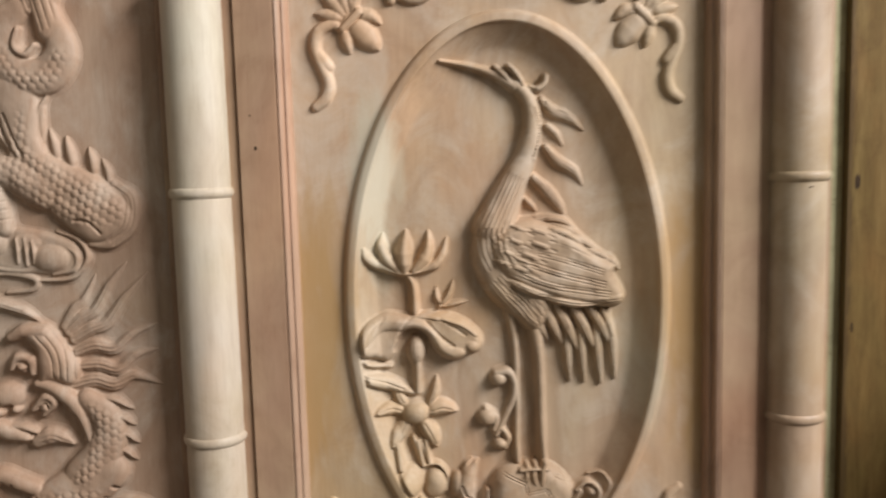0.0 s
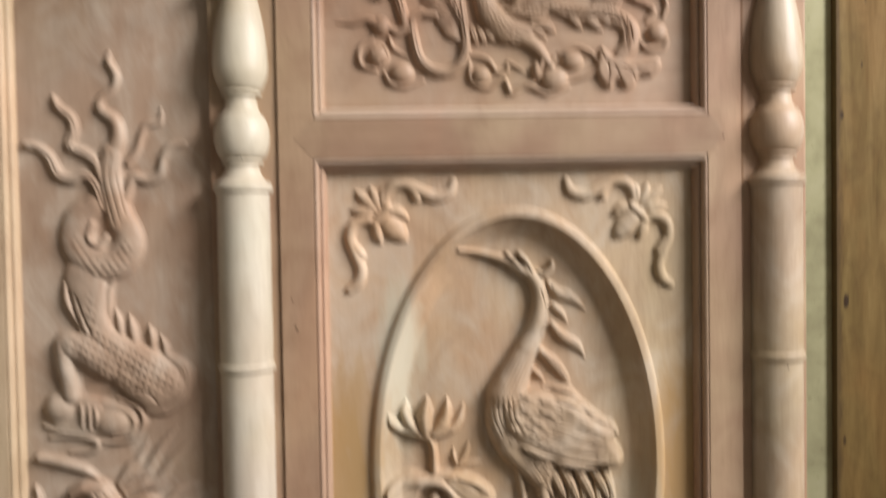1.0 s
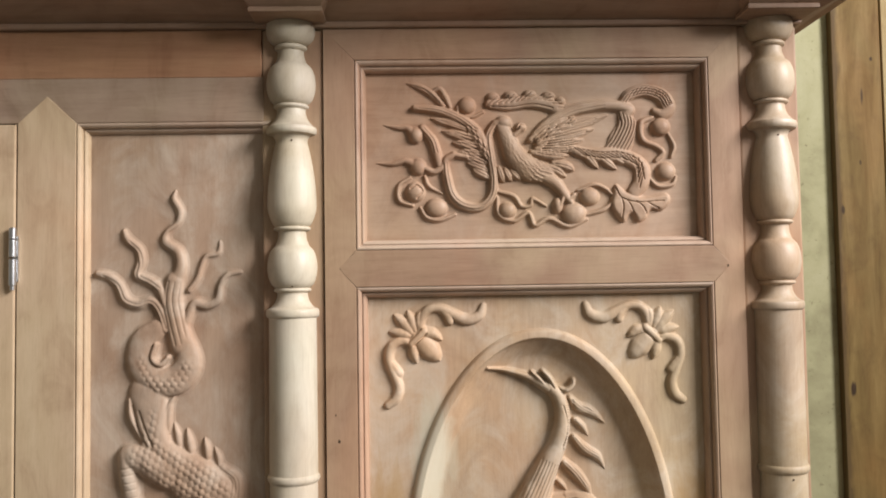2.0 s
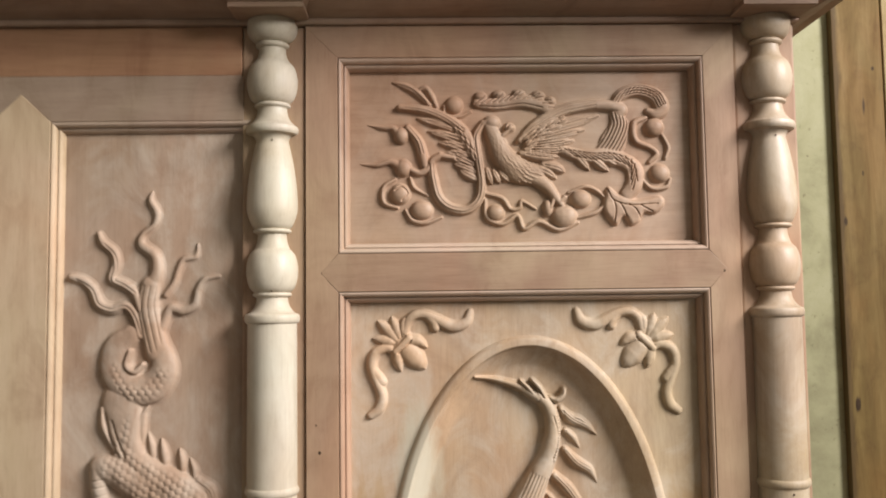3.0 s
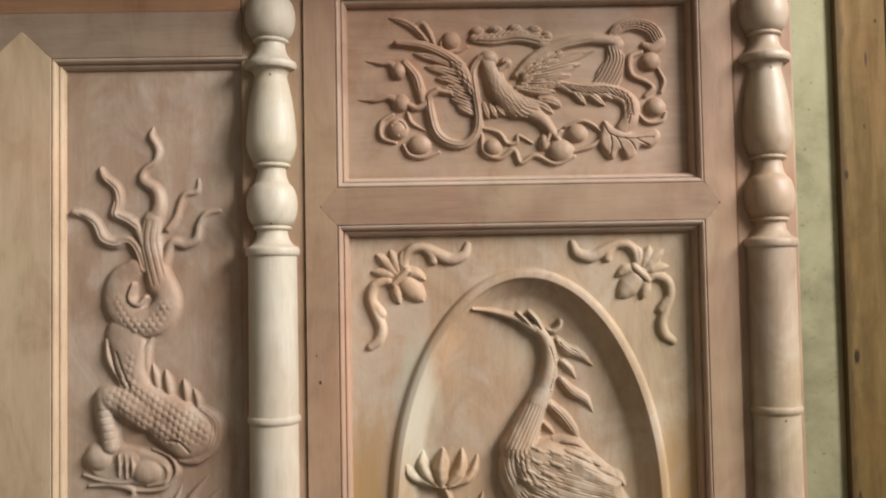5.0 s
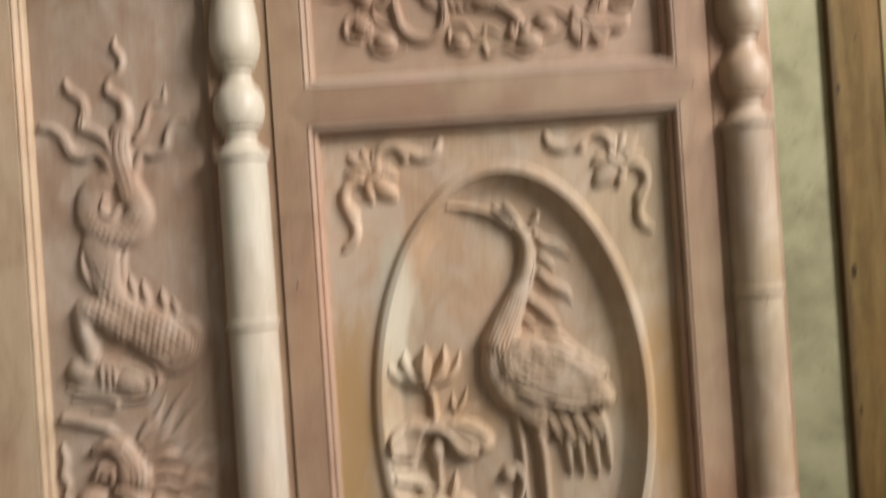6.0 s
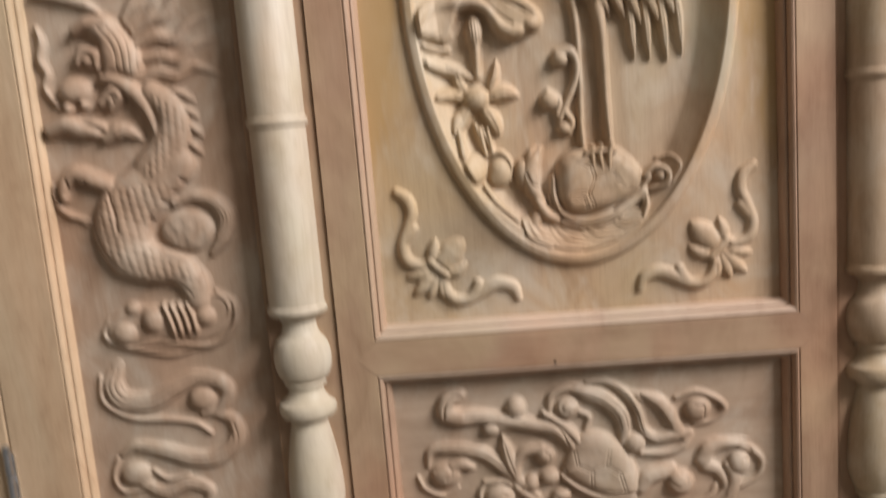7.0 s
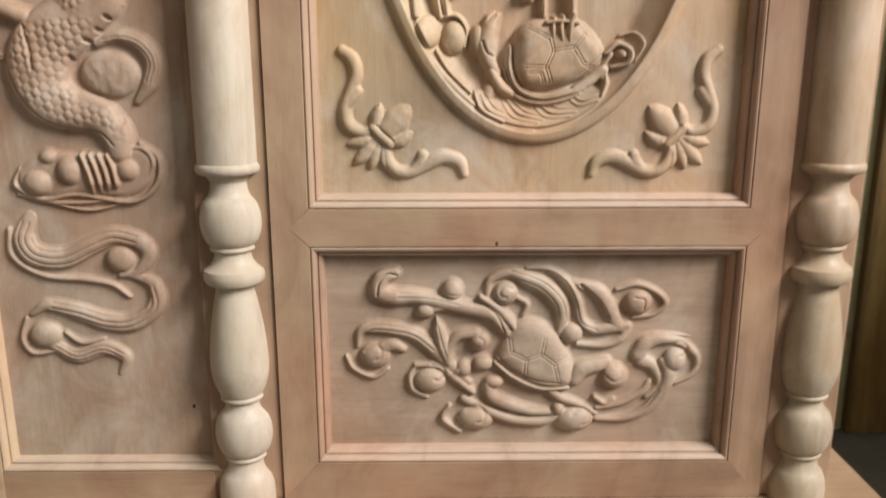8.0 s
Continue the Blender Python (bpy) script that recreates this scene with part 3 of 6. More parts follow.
    def rough(self, size):
        """Soft random lumps of that size, about -1 to 1."""
        r = self.rng.uniform(-1, 1, (int(len(self.zs) * self.step / size) + 3, int(len(self.xs) * self.step / size) + 3))
        X, Z = np.meshgrid((self.xs - self.x0) / size, (self.zs - self.z0) / size)
        i, j = X.astype(int), Z.astype(int)
        u, v = X - i, Z - j
        u, v = u * u * (3 - 2 * u), v * v * (3 - 2 * v)
        return (r[j, i] * (1 - u) + r[j, i + 1] * u) * (1 - v) + (r[j + 1, i] * (1 - u) + r[j + 1, i + 1] * u) * v

    def ticks(self, depth, w, reach, count, pts, lean=0.0):
        """Short cuts side by side across a line."""
        p, _ = self.spline(pts, 1.0)
        for i in np.linspace(1, len(p) - 2, count).astype(int):
            d = p[i + 1] - p[i - 1]
            d = d / (np.linalg.norm(d) + 1e-9)
            n = np.array([-d[1], d[0]]) + d * lean
            n = n / np.linalg.norm(n)
            self.groove(depth, w, [tuple(p[i] - n * reach), tuple(p[i] + n * reach)])

    def combed(self, depth, w, count, spread, pts):
        """Fine cuts that run along a line, side by side over the width spread."""
        p, s = self.spline(pts, 3.0)
        d = np.gradient(p, axis=0)
        n = np.stack([-d[:, 1], d[:, 0]], 1) / (np.linalg.norm(d, axis=1)[:, None] + 1e-9)
        for k in np.linspace(-1, 1, count):
            q = p + n * (k * self.along(spread, s))[:, None]
            self.groove(depth, w, [tuple(v) for v in q])

    def plumes(self, h, size, spread, rows, pts):
        """Small overlapping feathers that lie along a line, each tip raised over the next one's root."""
        p, s = self.spline(pts, 1.0)
        d = np.gradient(p, axis=0)
        d = d / (np.linalg.norm(d, axis=1)[:, None] + 1e-9)
        hs, ws = self.along(h, s), self.along(spread, s)
        for q, i in enumerate(np.linspace(0, len(p) - 1, rows).astype(int)):
            n = np.array([-d[i][1], d[i][0]])
            m = max(1, int(round(2 * ws[i] / size)))
            for k in (np.arange(m) + 0.5 * (q % 2) + 0.25) / m * 2 - 1:
                drop = 1 - 0.45 * k * k
                a = p[i] + n * k * ws[i] + self.rng.uniform(-0.15, 0.15, 2) * size
                b = a + d[i] * size * 2.1 + n * k * size * 0.35
                top = hs[i] * drop
                self.stroke([top - 0.4, top + 0.5, top + 1.1], [size * 0.45, size * 0.62, size * 0.22], [tuple(a), tuple((a + b) / 2), tuple(b)], 0.5)
                self.groove(0.45, 0.7, [tuple((a + b) / 2), tuple(b)])

    def soften(self, times):
        on = self.h > 0.05
        for _ in range(times + 1):
            g = np.pad(self.h, 1, mode="edge")
            g = (g[:-2] + 2 * g[1:-1] + g[2:]) / 4
            g = (g[:, :-2] + 2 * g[:, 1:-1] + g[:, 2:]) / 4
            self.h = (g + self.h) / 2
        self.h = np.where(on | (self.h > 0.25), self.h, 0)

    def build(self, name, cx, cz, ground, material, parent, label, soft=0, flip=(1, 1), fillet=2.0):
        """The carving as a mesh on the ground y = ground(x, z) or a plain depth."""
        self.soften(soft)
        g = self.h.copy()
        for _ in range(max(1, round(fillet / self.step) ** 2)):
            g = np.pad(g, 1, mode="edge")
            g = (g[:-2] + g[1:-1] + g[2:]) / 3
            g = (g[:, :-2] + g[:, 1:-1] + g[:, 2:]) / 3
        skirt = np.clip(g * 0.62 - 0.22, 0, None) if fillet else 0 * g
        self.h = np.maximum(self.h, skirt)
        h = np.where(self.h > 0.05, self.h * (1 + 0.05 * self.rough(14.0)) + 0.10 * self.rough(4.0) * np.clip(self.h, 0, 1), -0.9)
        X, Z = np.meshgrid(cx + flip[0] * self.xs / 1000, cz + flip[1] * self.zs / 1000)
        if callable(ground):
            fade = np.clip((-0.0115 - oval_offset(X, Z)) / 0.006, 0, 1)
            h = np.where((fade > 0) & (h > 0), h * fade, -0.9)
        Y = (ground(X, Z) if callable(ground) else ground) - h / 1000
        on = h > 0
        quad = on[:-1, :-1] | on[1:, :-1] | on[:-1, 1:] | on[1:, 1:]
        idx = np.arange(h.size).reshape(h.shape)
        faces = np.stack([idx[:-1, :-1][quad], idx[:-1, 1:][quad], idx[1:, 1:][quad], idx[1:, :-1][quad]], 1)
        if flip[0] * flip[1] < 0:
            faces = faces[:, ::-1]
        used = np.unique(faces)
        remap = np.zeros(h.size, int)
        remap[used] = np.arange(len(used))
        co = np.stack([X.ravel()[used], Y.ravel()[used], Z.ravel()[used]], 1)
        me = bpy.data.meshes.new(name)
        me.from_pydata(co.tolist(), [], remap[faces].tolist())
        me.materials.append(material)
        me.polygons.foreach_set("use_smooth", [True] * len(me.polygons))
        return under(new(name, me), parent, label)


def oval_offset(x, z):
    """How far a place lies outside (+) or inside (-) the oval's outline."""
    u, v = x - OVAL_X, z - OVAL_Z
    rho = np.sqrt((u / OVAL_A) ** 2 + (v / OVAL_B) ** 2) + 1e-6
    return (rho - 1) * rho / (np.sqrt((u / OVAL_A ** 2) ** 2 + (v / OVAL_B ** 2) ** 2) + 1e-9)


def oval_ground(x, z):
    """The depth of the dished oval ground at x, z."""
    prof = sorted(OVAL_PROFILE)
    return np.interp(oval_offset(x, z), [p[0] for p in prof], [p[1] for p in prof])


# ---- the carvings ----


def carve_crane():
    c = Carving(-70, 138, -215, 262, 0.65)
    c.stroke([5, 9, 12], [1.5, 4.2, 7], [(-59.1, 243.9), (-32.3, 239.8), (-5.5, 230.9), (15.3, 218.6)])
    c.stroke([12, 13, 14, 15, 16, 18, 20, 22], [6.7, 8.5, 9.1, 10, 11.5, 13.9, 17.5, 22.4], [(16.9, 220.9), (28.7, 205.7), (32.9, 187.7), (31, 166.7), (24.6, 145.7), (13.6, 124.8), (2.6, 100.8), (-7, 76.6)])
    c.stroke([12, 14, 11], [1.5, 3, 2.4], [(-4.7, 238.6), (3.5, 230.7), (12.4, 221)])
    c.stroke([12, 15, 12], [1.8, 3.3, 2.7], [(9.1, 239.5), (17, 230.4), (23.8, 218.4)])
    c.stroke([9, 13, 12, 11], [2.7, 4.2, 3.9, 3.6], [(30.4, 217.7), (37.9, 215.1), (45.5, 220.9), (46.8, 226.8)])
    c.petal(7, 4.8, [(42.9, 205.4), (51.2, 194.8), (64.7, 191.5), (73.7, 183.7), (85.8, 172.9)])
    c.stroke([7, 7, 6, 1], [3.6, 6, 4.5, 0.6], [(42.9, 205.4), (55.7, 192.6), (72.2, 185.3), (85.8, 172.9)])
    c.stroke([6, 6, 1], [3.3, 3.9, 0.6], [(48.5, 178.9), (57.5, 169.7), (64.9, 157.7)])
    c.stroke([7, 8, 6, 1], [3, 6, 4.8, 0.6], [(46.1, 157.9), (59.5, 142.4), (75.2, 132.9), (84.8, 116.9)])
    c.stroke([8, 8, 6, 1], [4.2, 6.7, 4.8, 0.6], [(33.4, 127.3), (48.4, 112.4), (60.4, 96.8), (66.7, 83.8)])
    c.stroke([6, 6, 1], [2.7, 3, 0.6], [(23.1, 106.9), (31.4, 98.5), (36.8, 91.3)])
    c.combed(1.0, 0.6, 3, 2.7, [(43.7, 203.9), (55.7, 192.6), (72.2, 183.8)])
    c.combed(1.0, 0.6, 3, 2.7, [(47.6, 155.7), (59.5, 141.8), (75.2, 131.7)])
    c.combed(1.0, 0.6, 3, 3, [(34.9, 125.8), (48.4, 111.7), (59.5, 96.2)])
    c.ridge(2, 4.2, [(41.6, 202.5), (43.7, 181.4), (41.6, 161.9), (35.3, 146.1)])
    c.ticks(1.6, 0.7, 4.8, 22, [(41.6, 202.5), (43.7, 181.4), (41.6, 161.9), (35.3, 146.1)])
    c.groove(1.2, 0.9, [(33, 196.7), (37.3, 178.6), (36.1, 160.5), (31, 146.8)])
    c.groove(2, 0.9, [(14, 230.5), (18.4, 224.5), (22, 218.4)])
    c.combed(1.1, 0.7, 9, [15.1, 20], [(16.7, 127.8), (5.7, 103.7), (-5.5, 79.6), (-11.9, 61.5)])
    c.area(19, 14.7, [(-23.7, 83.5), (-30.8, 60.6), (-29.3, 37.3), (-16.1, 9.6), (4.4, -11.1), (25.7, -30.7), (40.7, -28.4), (51.1, -1.9), (33.6, 45.5), (14.4, 82.5)])
    c.area(25, 13.7, [(-16.3, 60.2), (2.8, 81.1), (30.9, 87), (63.8, 75.1), (88.4, 55.5), (103.9, 46.1), (116.5, 38), (115.7, 27), (125.6, 10.9), (125.5, -0.1), (116.1, -7.9), (92.7, -7.5), (66.1, -2.3), (39.6, 5.2), (19.8, 13.9), (0.1, 25.8), (-12.1, 40.2)])
    c.petal(17, 4.9, [(34.2, 85.2), (60.6, 82.8), (80.9, 66.7)])
    c.petal(18, 4.9, [(47.3, 81.5), (72, 70.9), (91.7, 56.4)])
    c.petal(19, 4.9, [(60.4, 72.9), (85.1, 58.9), (103.9, 46.1)])
    c.petal(20, 4.9, [(76.8, 55.9), (99.9, 46.9), (117.1, 35.7)])
    c.stroke([16, 18, 16], [4.6, 5.9, 3.9], [(89.9, 40.5), (109.8, 40.6), (117.1, 33)])
    c.ridge(1.5, 6.5, [(0.1, 26.5), (29.7, 13.9), (62.8, 2.8), (96.1, -1.9), (122.2, 1.6)])
    c.petal(25, 5.6, [(37.4, 77.9), (63.7, 69.2), (88.4, 53.2)])
    c.petal(26, 5.9, [(40.5, 65.8), (66.8, 56.5), (98.2, 40.9)])
    c.petal(26.5, 6.2, [(30.4, 52.9), (63.3, 43.3), (101.7, 29.4)])
    c.petal(27, 6.5, [(20.3, 42.5), (56.5, 30.1), (104.6, 17.3)])
    c.petal(27, 6.5, [(10.2, 33.5), (49.7, 18.3), (109.6, 7.7)])
    c.petal(26.5, 6.9, [(0.1, 26.5), (33, 11.4), (72.8, 0.8)])
    c.petal(25.5, 7.2, [(33, 8.1), (76.1, -1.3), (123.5, 0.6)])
    c.petal(26.5, 4.6, [(7.7, 80), (21.5, 74.3), (35.9, 66.6)])
    c.petal(27, 5.2, [(20.9, 77.7), (40.6, 71.8), (59, 62.7)])
    c.petal(27.5, 4.9, [(0.3, 69), (15.7, 62.6), (31, 53.8)])
    c.petal(28, 5.6, [(20.7, 65.7), (41, 57.9), (60.1, 48.7)])
    c.petal(28, 4.9, [(-6.5, 57.2), (8.9, 50.8), (22.3, 42.5)])
    c.petal(28, 5.9, [(10.6, 54.1), (30.9, 46.9), (50, 37.7)])
    c.petal(27.5, 5.2, [(-9.4, 46.1), (3.7, 41), (17.5, 32.6)])
    c.petal(27.5, 5.9, [(0.4, 41.8), (20.8, 34.5), (40.5, 24.6)])
    c.plumes([21, 25, 27, 27], 5.5, [13.1, 14.4, 13.1, 9.8], 8, [(-8.8, 76.5), (-2.4, 63.1), (7.2, 51.2), (20.3, 42.5)])
    c.combed(0.9, 0.7, 3, 2.9, [(32.9, 7.1), (76.1, -2), (119.5, -0.6)])
    c.combed(0.9, 0.7, 3, 2.9, [(13.5, 32.1), (49.7, 17.6), (106.2, 7.2)])
    c.combed(0.9, 0.7, 3, 2.9, [(23.6, 41.1), (56.5, 29.5), (101.3, 17.4)])
    c.combed(0.8, 0.7, 3, 2.6, [(33.6, 51.4), (63.3, 42.6), (99.8, 30.2)])
    c.combed(1.2, 0.8, 7, 16.3, [(-18.6, 76.8), (-17.1, 55.2), (-9.6, 36.8)])
    c.petal(17, 7.5, [(18, 6.6), (33.2, -17.4), (46.2, -42.1)])
    c.petal(17, 7.5, [(34.5, 3.7), (49.1, -21.3), (60.8, -46.7)])
    c.petal(17, 7.5, [(51.1, -0.2), (65.1, -25.9), (76.5, -53.3)])
    c.petal(16, 7.2, [(69.4, -3.1), (83.1, -28.1), (94.6, -53.2)])
    c.petal(15, 6.9, [(87.7, -5.7), (100.2, -26.3), (109.7, -47)])
    c.petal(11, 5.6, [(62.6, -15.7), (66.1, -51.3), (69, -87.1)])
    c.petal(11, 5.6, [(76.9, -16.1), (81.2, -52.8), (84.1, -89)])
    c.petal(11, 5.9, [(93.6, -16.7), (97.9, -53.4), (101.6, -90.6)])
    c.petal(10, 5.2, [(108.7, -12.1), (113.4, -48.4), (116.5, -86)])
    c.petal(13, 4.6, [(101.1, -7.5), (108.6, -25.6), (114.4, -46.1)])
    c.combed(1.0, 0.8, 7, 11.8, [(-9.8, 23.4), (6.4, 4.6), (29.2, -21.3)])
    c.combed(1.0, 0.7, 6, 8.5, [(6.5, 14.6), (22.9, 0.7), (39.1, -25)])
    c.stroke([9, 9, 9, 9], [4.9, 4.2, 3.9, 3.9], [(6.7, -10.5), (11.4, -47.7), (12.4, -102.1), (11, -163.9)])
    c.stroke([14, 14, 13, 13], [8.5, 6.2, 4.9, 4.6], [(31.8, -23.1), (35.9, -55.3), (37.2, -103), (38.5, -170.2)])
    c.stroke([9, 10], [3.3, 3.3], [(11.5, -138.6), (12.4, -169.6)])
    c.stroke([13, 15], [3.9, 3.9], [(38.1, -138.6), (39.4, -171)])
    c.stroke([23, 23, 19], [3.9, 5.1, 3.9], [(39.2, -168.3), (36.5, -177.8), (36.2, -192.9)])
    c.stroke([22, 22, 19], [3.6, 4.5, 3.6], [(29.1, -171), (27.2, -180.6), (29.3, -191.6)])
    c.stroke([21, 21, 18], [3.3, 4.2, 3.3], [(21.2, -172.3), (19.8, -180.5), (20.7, -190.2)])
    c.stroke([21, 23, 21], [3, 3.6, 3], [(13.7, -175.9), (26.4, -174.3), (43.5, -175.9)])
    return c


carve_crane().build("carved_crane", 0.0, 0.818, oval_ground, wood_panel, oval, "carved long-legged bird in high relief")


def carve_lotus():
    c = Carving(-72, 135, -205, 140, 0.75)
    c.petal(17, 9.9, [(-10.2, 93.4), (-10.7, 111.2), (-8, 134.7)], 0)
    c.stroke([10, 11, 7, 2], [3.3, 5.9, 5.3, 1], [(-17.8, 93.7), (-36.3, 100.9), (-46, 108.8), (-51.2, 119.3)])
    c.stroke([12, 14, 11, 3], [4.6, 7.2, 5.3, 1], [(-16.8, 94.3), (-27.9, 106.7), (-32.8, 120.1), (-31.8, 132.7)])
    c.stroke([12, 14, 11, 3], [4.6, 7.2, 4.9, 1], [(-1.2, 93.8), (10, 105.5), (14.6, 118.8), (15, 134.1)])
    c.stroke([10, 11, 8, 2], [3.3, 5.6, 4.6, 1.3], [(0.7, 93.1), (19.7, 98.6), (29, 110), (33.7, 126.5)])
    c.stroke([10, 12, 10], [1.6, 2.3, 1.6], [(-38, 99.6), (-10.2, 90.8), (20.7, 96.2)])
    c.stroke([9, 9, 9], [3.3, 3.3, 4], [(-8.5, 92.7), (-1.7, 77.4), (-0.4, 52.2)])
    c.petal(7, 3, [(23.6, 54.1), (34.6, 68.6), (39.6, 83.2)])
    c.petal(6, 2.3, [(27.6, 55.3), (21.9, 65.6), (21.5, 77.1)])
    c.petal(6, 2.6, [(29.6, 55.3), (42, 58.3), (54.4, 59.9)])
    c.area(14, 8.6, [(-62.4, 18.7), (-52.4, 40.4), (-29.6, 51.4), (-4.8, 48.3), (20.2, 50.5), (47.3, 43.2), (66.3, 25.7), (66.7, 11), (51.8, 3.7), (35.6, -1.2), (19.8, 9.2), (8.9, 27.5), (-8.6, 31.5), (-16.7, 16.2), (-29.5, 0.3), (-44.3, 5.6), (-58.1, 9.4)])
    c.ridge(3, 7.2, [(-57, 23.6), (-36.6, 39.8), (-10, 39.7), (6.5, 35.1), (25.9, 12.4), (42.4, 6.1)])
    c.knob(17, 11.2, 9.2, (56, 14.8))
    c.knob(14, 13.2, 8.6, (-45.6, 14.8))
    c.ridge(2.5, 2.3, [(-4.8, 48.9), (23.4, 44.7), (46.5, 37.2), (61.3, 26.5)])
    c.groove(1.2, 2, [(-4.8, 46.9), (-12.7, 38.4), (-19.8, 24.1)])
    c.groove(1.2, 2, [(10.6, 41), (22.9, 27.1), (37.6, 15.4)])
    c.groove(1, 2, [(23.4, 44.7), (39.8, 34), (49.6, 26.9)])
    c.groove(1, 2, [(-33, 46.5), (-43.4, 33.3), (-50.4, 20)])
    c.groove(6, 6.6, [(-18.1, 13.9), (-12.1, 24.8), (-0.4, 28.5), (8.8, 20.8)])
    c.knob(15, 8.9, 16.5, (-0.5, 10.9))
    c.combed(1.0, 0.8, 4, 4.6, [(-2.2, 23.5), (-1.5, 11.6), (-0.5, -2)])
    c.stroke([11, 10, 9], [4.6, 4.3, 4], [(0.6, 1.3), (0.4, -15.7), (-0.4, -32.8)])
    c.stroke([6, 9, 11, 11, 7], [1.3, 4.6, 7.6, 6.9, 2.6], [(-63.9, -5), (-51.5, -14.6), (-35.1, -20.6), (-20.3, -26.9), (-4.8, -34.3)])
    c.groove(1.2, 1, [(-58, -10.3), (-38.3, -18.4), (-15.3, -28.8)])
    c.stroke([5, 8, 8], [1.3, 3, 3], [(-61.5, 6.8), (-46.1, -1.2), (-27.9, -4.5)])
    c.petal(10, 7.9, [(-14.3, -53.5), (-29.2, -48.9), (-46.7, -52.4)])
    c.petal(11, 9.2, [(-11.2, -61.6), (-20, -75), (-27.8, -89.6)])
    c.petal(11, 9.2, [(3.8, -63.8), (11.9, -77.9), (18.5, -93.4)])
    c.petal(11, 9.2, [(9.1, -55.4), (24.3, -50.8), (40.3, -55.5)])
    c.petal(9, 4.9, [(11, -46.9), (17.4, -33.4), (19.5, -17)])
    c.petal(9, 7.2, [(-14.1, -46.7), (-19.5, -37.2), (-22.5, -25.1)])
    c.knob(16, 15.2, 13.2, (-3.3, -55))
    c.stroke([8, 8], [3, 3], [(-23, -87), (-19.7, -111.4)])
    c.stroke([8, 8], [2.6, 2.6], [(-6, -81.4), (3.2, -112.2)])
    c.stroke([7, 7], [2.3, 2.3], [(0.6, -84.4), (8.7, -109)])
    c.knob(13, 9.2, 8.6, (83.8, -22))
    c.stroke([10, 12, 11, 10, 9, 9], [4.6, 5.6, 4.9, 4.3, 4, 3.6], [(81.5, -16.8), (94, -15.5), (99.9, -26), (98.6, -43.2), (89.7, -63.5), (80.3, -82.2)])
    c.knob(13, 10.5, 9.9, (71.2, -62.9))
    c.stroke([8, 9, 8], [3.3, 4, 3], [(69.7, -54.2), (80.6, -63.2), (77.7, -76.9)])
    c.knob(12, 7.9, 6.6, (84.1, -91.7))
    c.stroke([9, 10, 8], [3.3, 4.3, 3.3], [(85.2, -73.7), (92.4, -85.1), (89.1, -96.4)])
    c.stroke([9, 9], [2.7, 2.7], [(-22.8, -85.7), (-18, -112.2)])
    c.stroke([9, 9], [2.4, 2.4], [(-2, -85.7), (3.1, -112.8)])
    c.stroke([8, 8], [2.4, 2.4], [(5.9, -85.7), (9.9, -110.6)])
    c.knob(14, 13.4, 15.8, (-8.9, -125.4))
    c.knob(14, 12.8, 16.4, (15.6, -131.5))
    c.stroke([8, 9, 9, 8], [1.5, 1.8, 1.8, 1.5], [(5.9, -112.2), (18.7, -111.4), (27.6, -123.8), (26, -140.4)])
    c.stroke([7, 7, 6], [1.5, 1.8, 1.5], [(-17.4, -112.8), (-22.6, -122.4), (-19.9, -137.6)])
    c.stroke([7, 7, 7, 5], [2.7, 3.3, 3, 1.8], [(-19.3, -136.2), (-5.6, -155.7), (14.6, -176.9), (35.6, -194.7)])
    c.stroke([7, 7, 6], [2.1, 2.4, 1.5], [(-0.4, -143.7), (12.2, -162.8), (32.6, -183.2)])
    c.stroke([5, 5, 4], [1.8, 2.1, 1.5], [(-24.2, -137.6), (-11.4, -158.5), (10.2, -181.2)])
    c.stroke([5, 4], [1.5, 1.2], [(-8.5, -148.7), (26.2, -185.5)])
    return c


carve_lotus().build("carved_lotus", -0.09, 0.76, oval_ground, wood_panel, oval, "carved lotus flowers, leaves and buds")


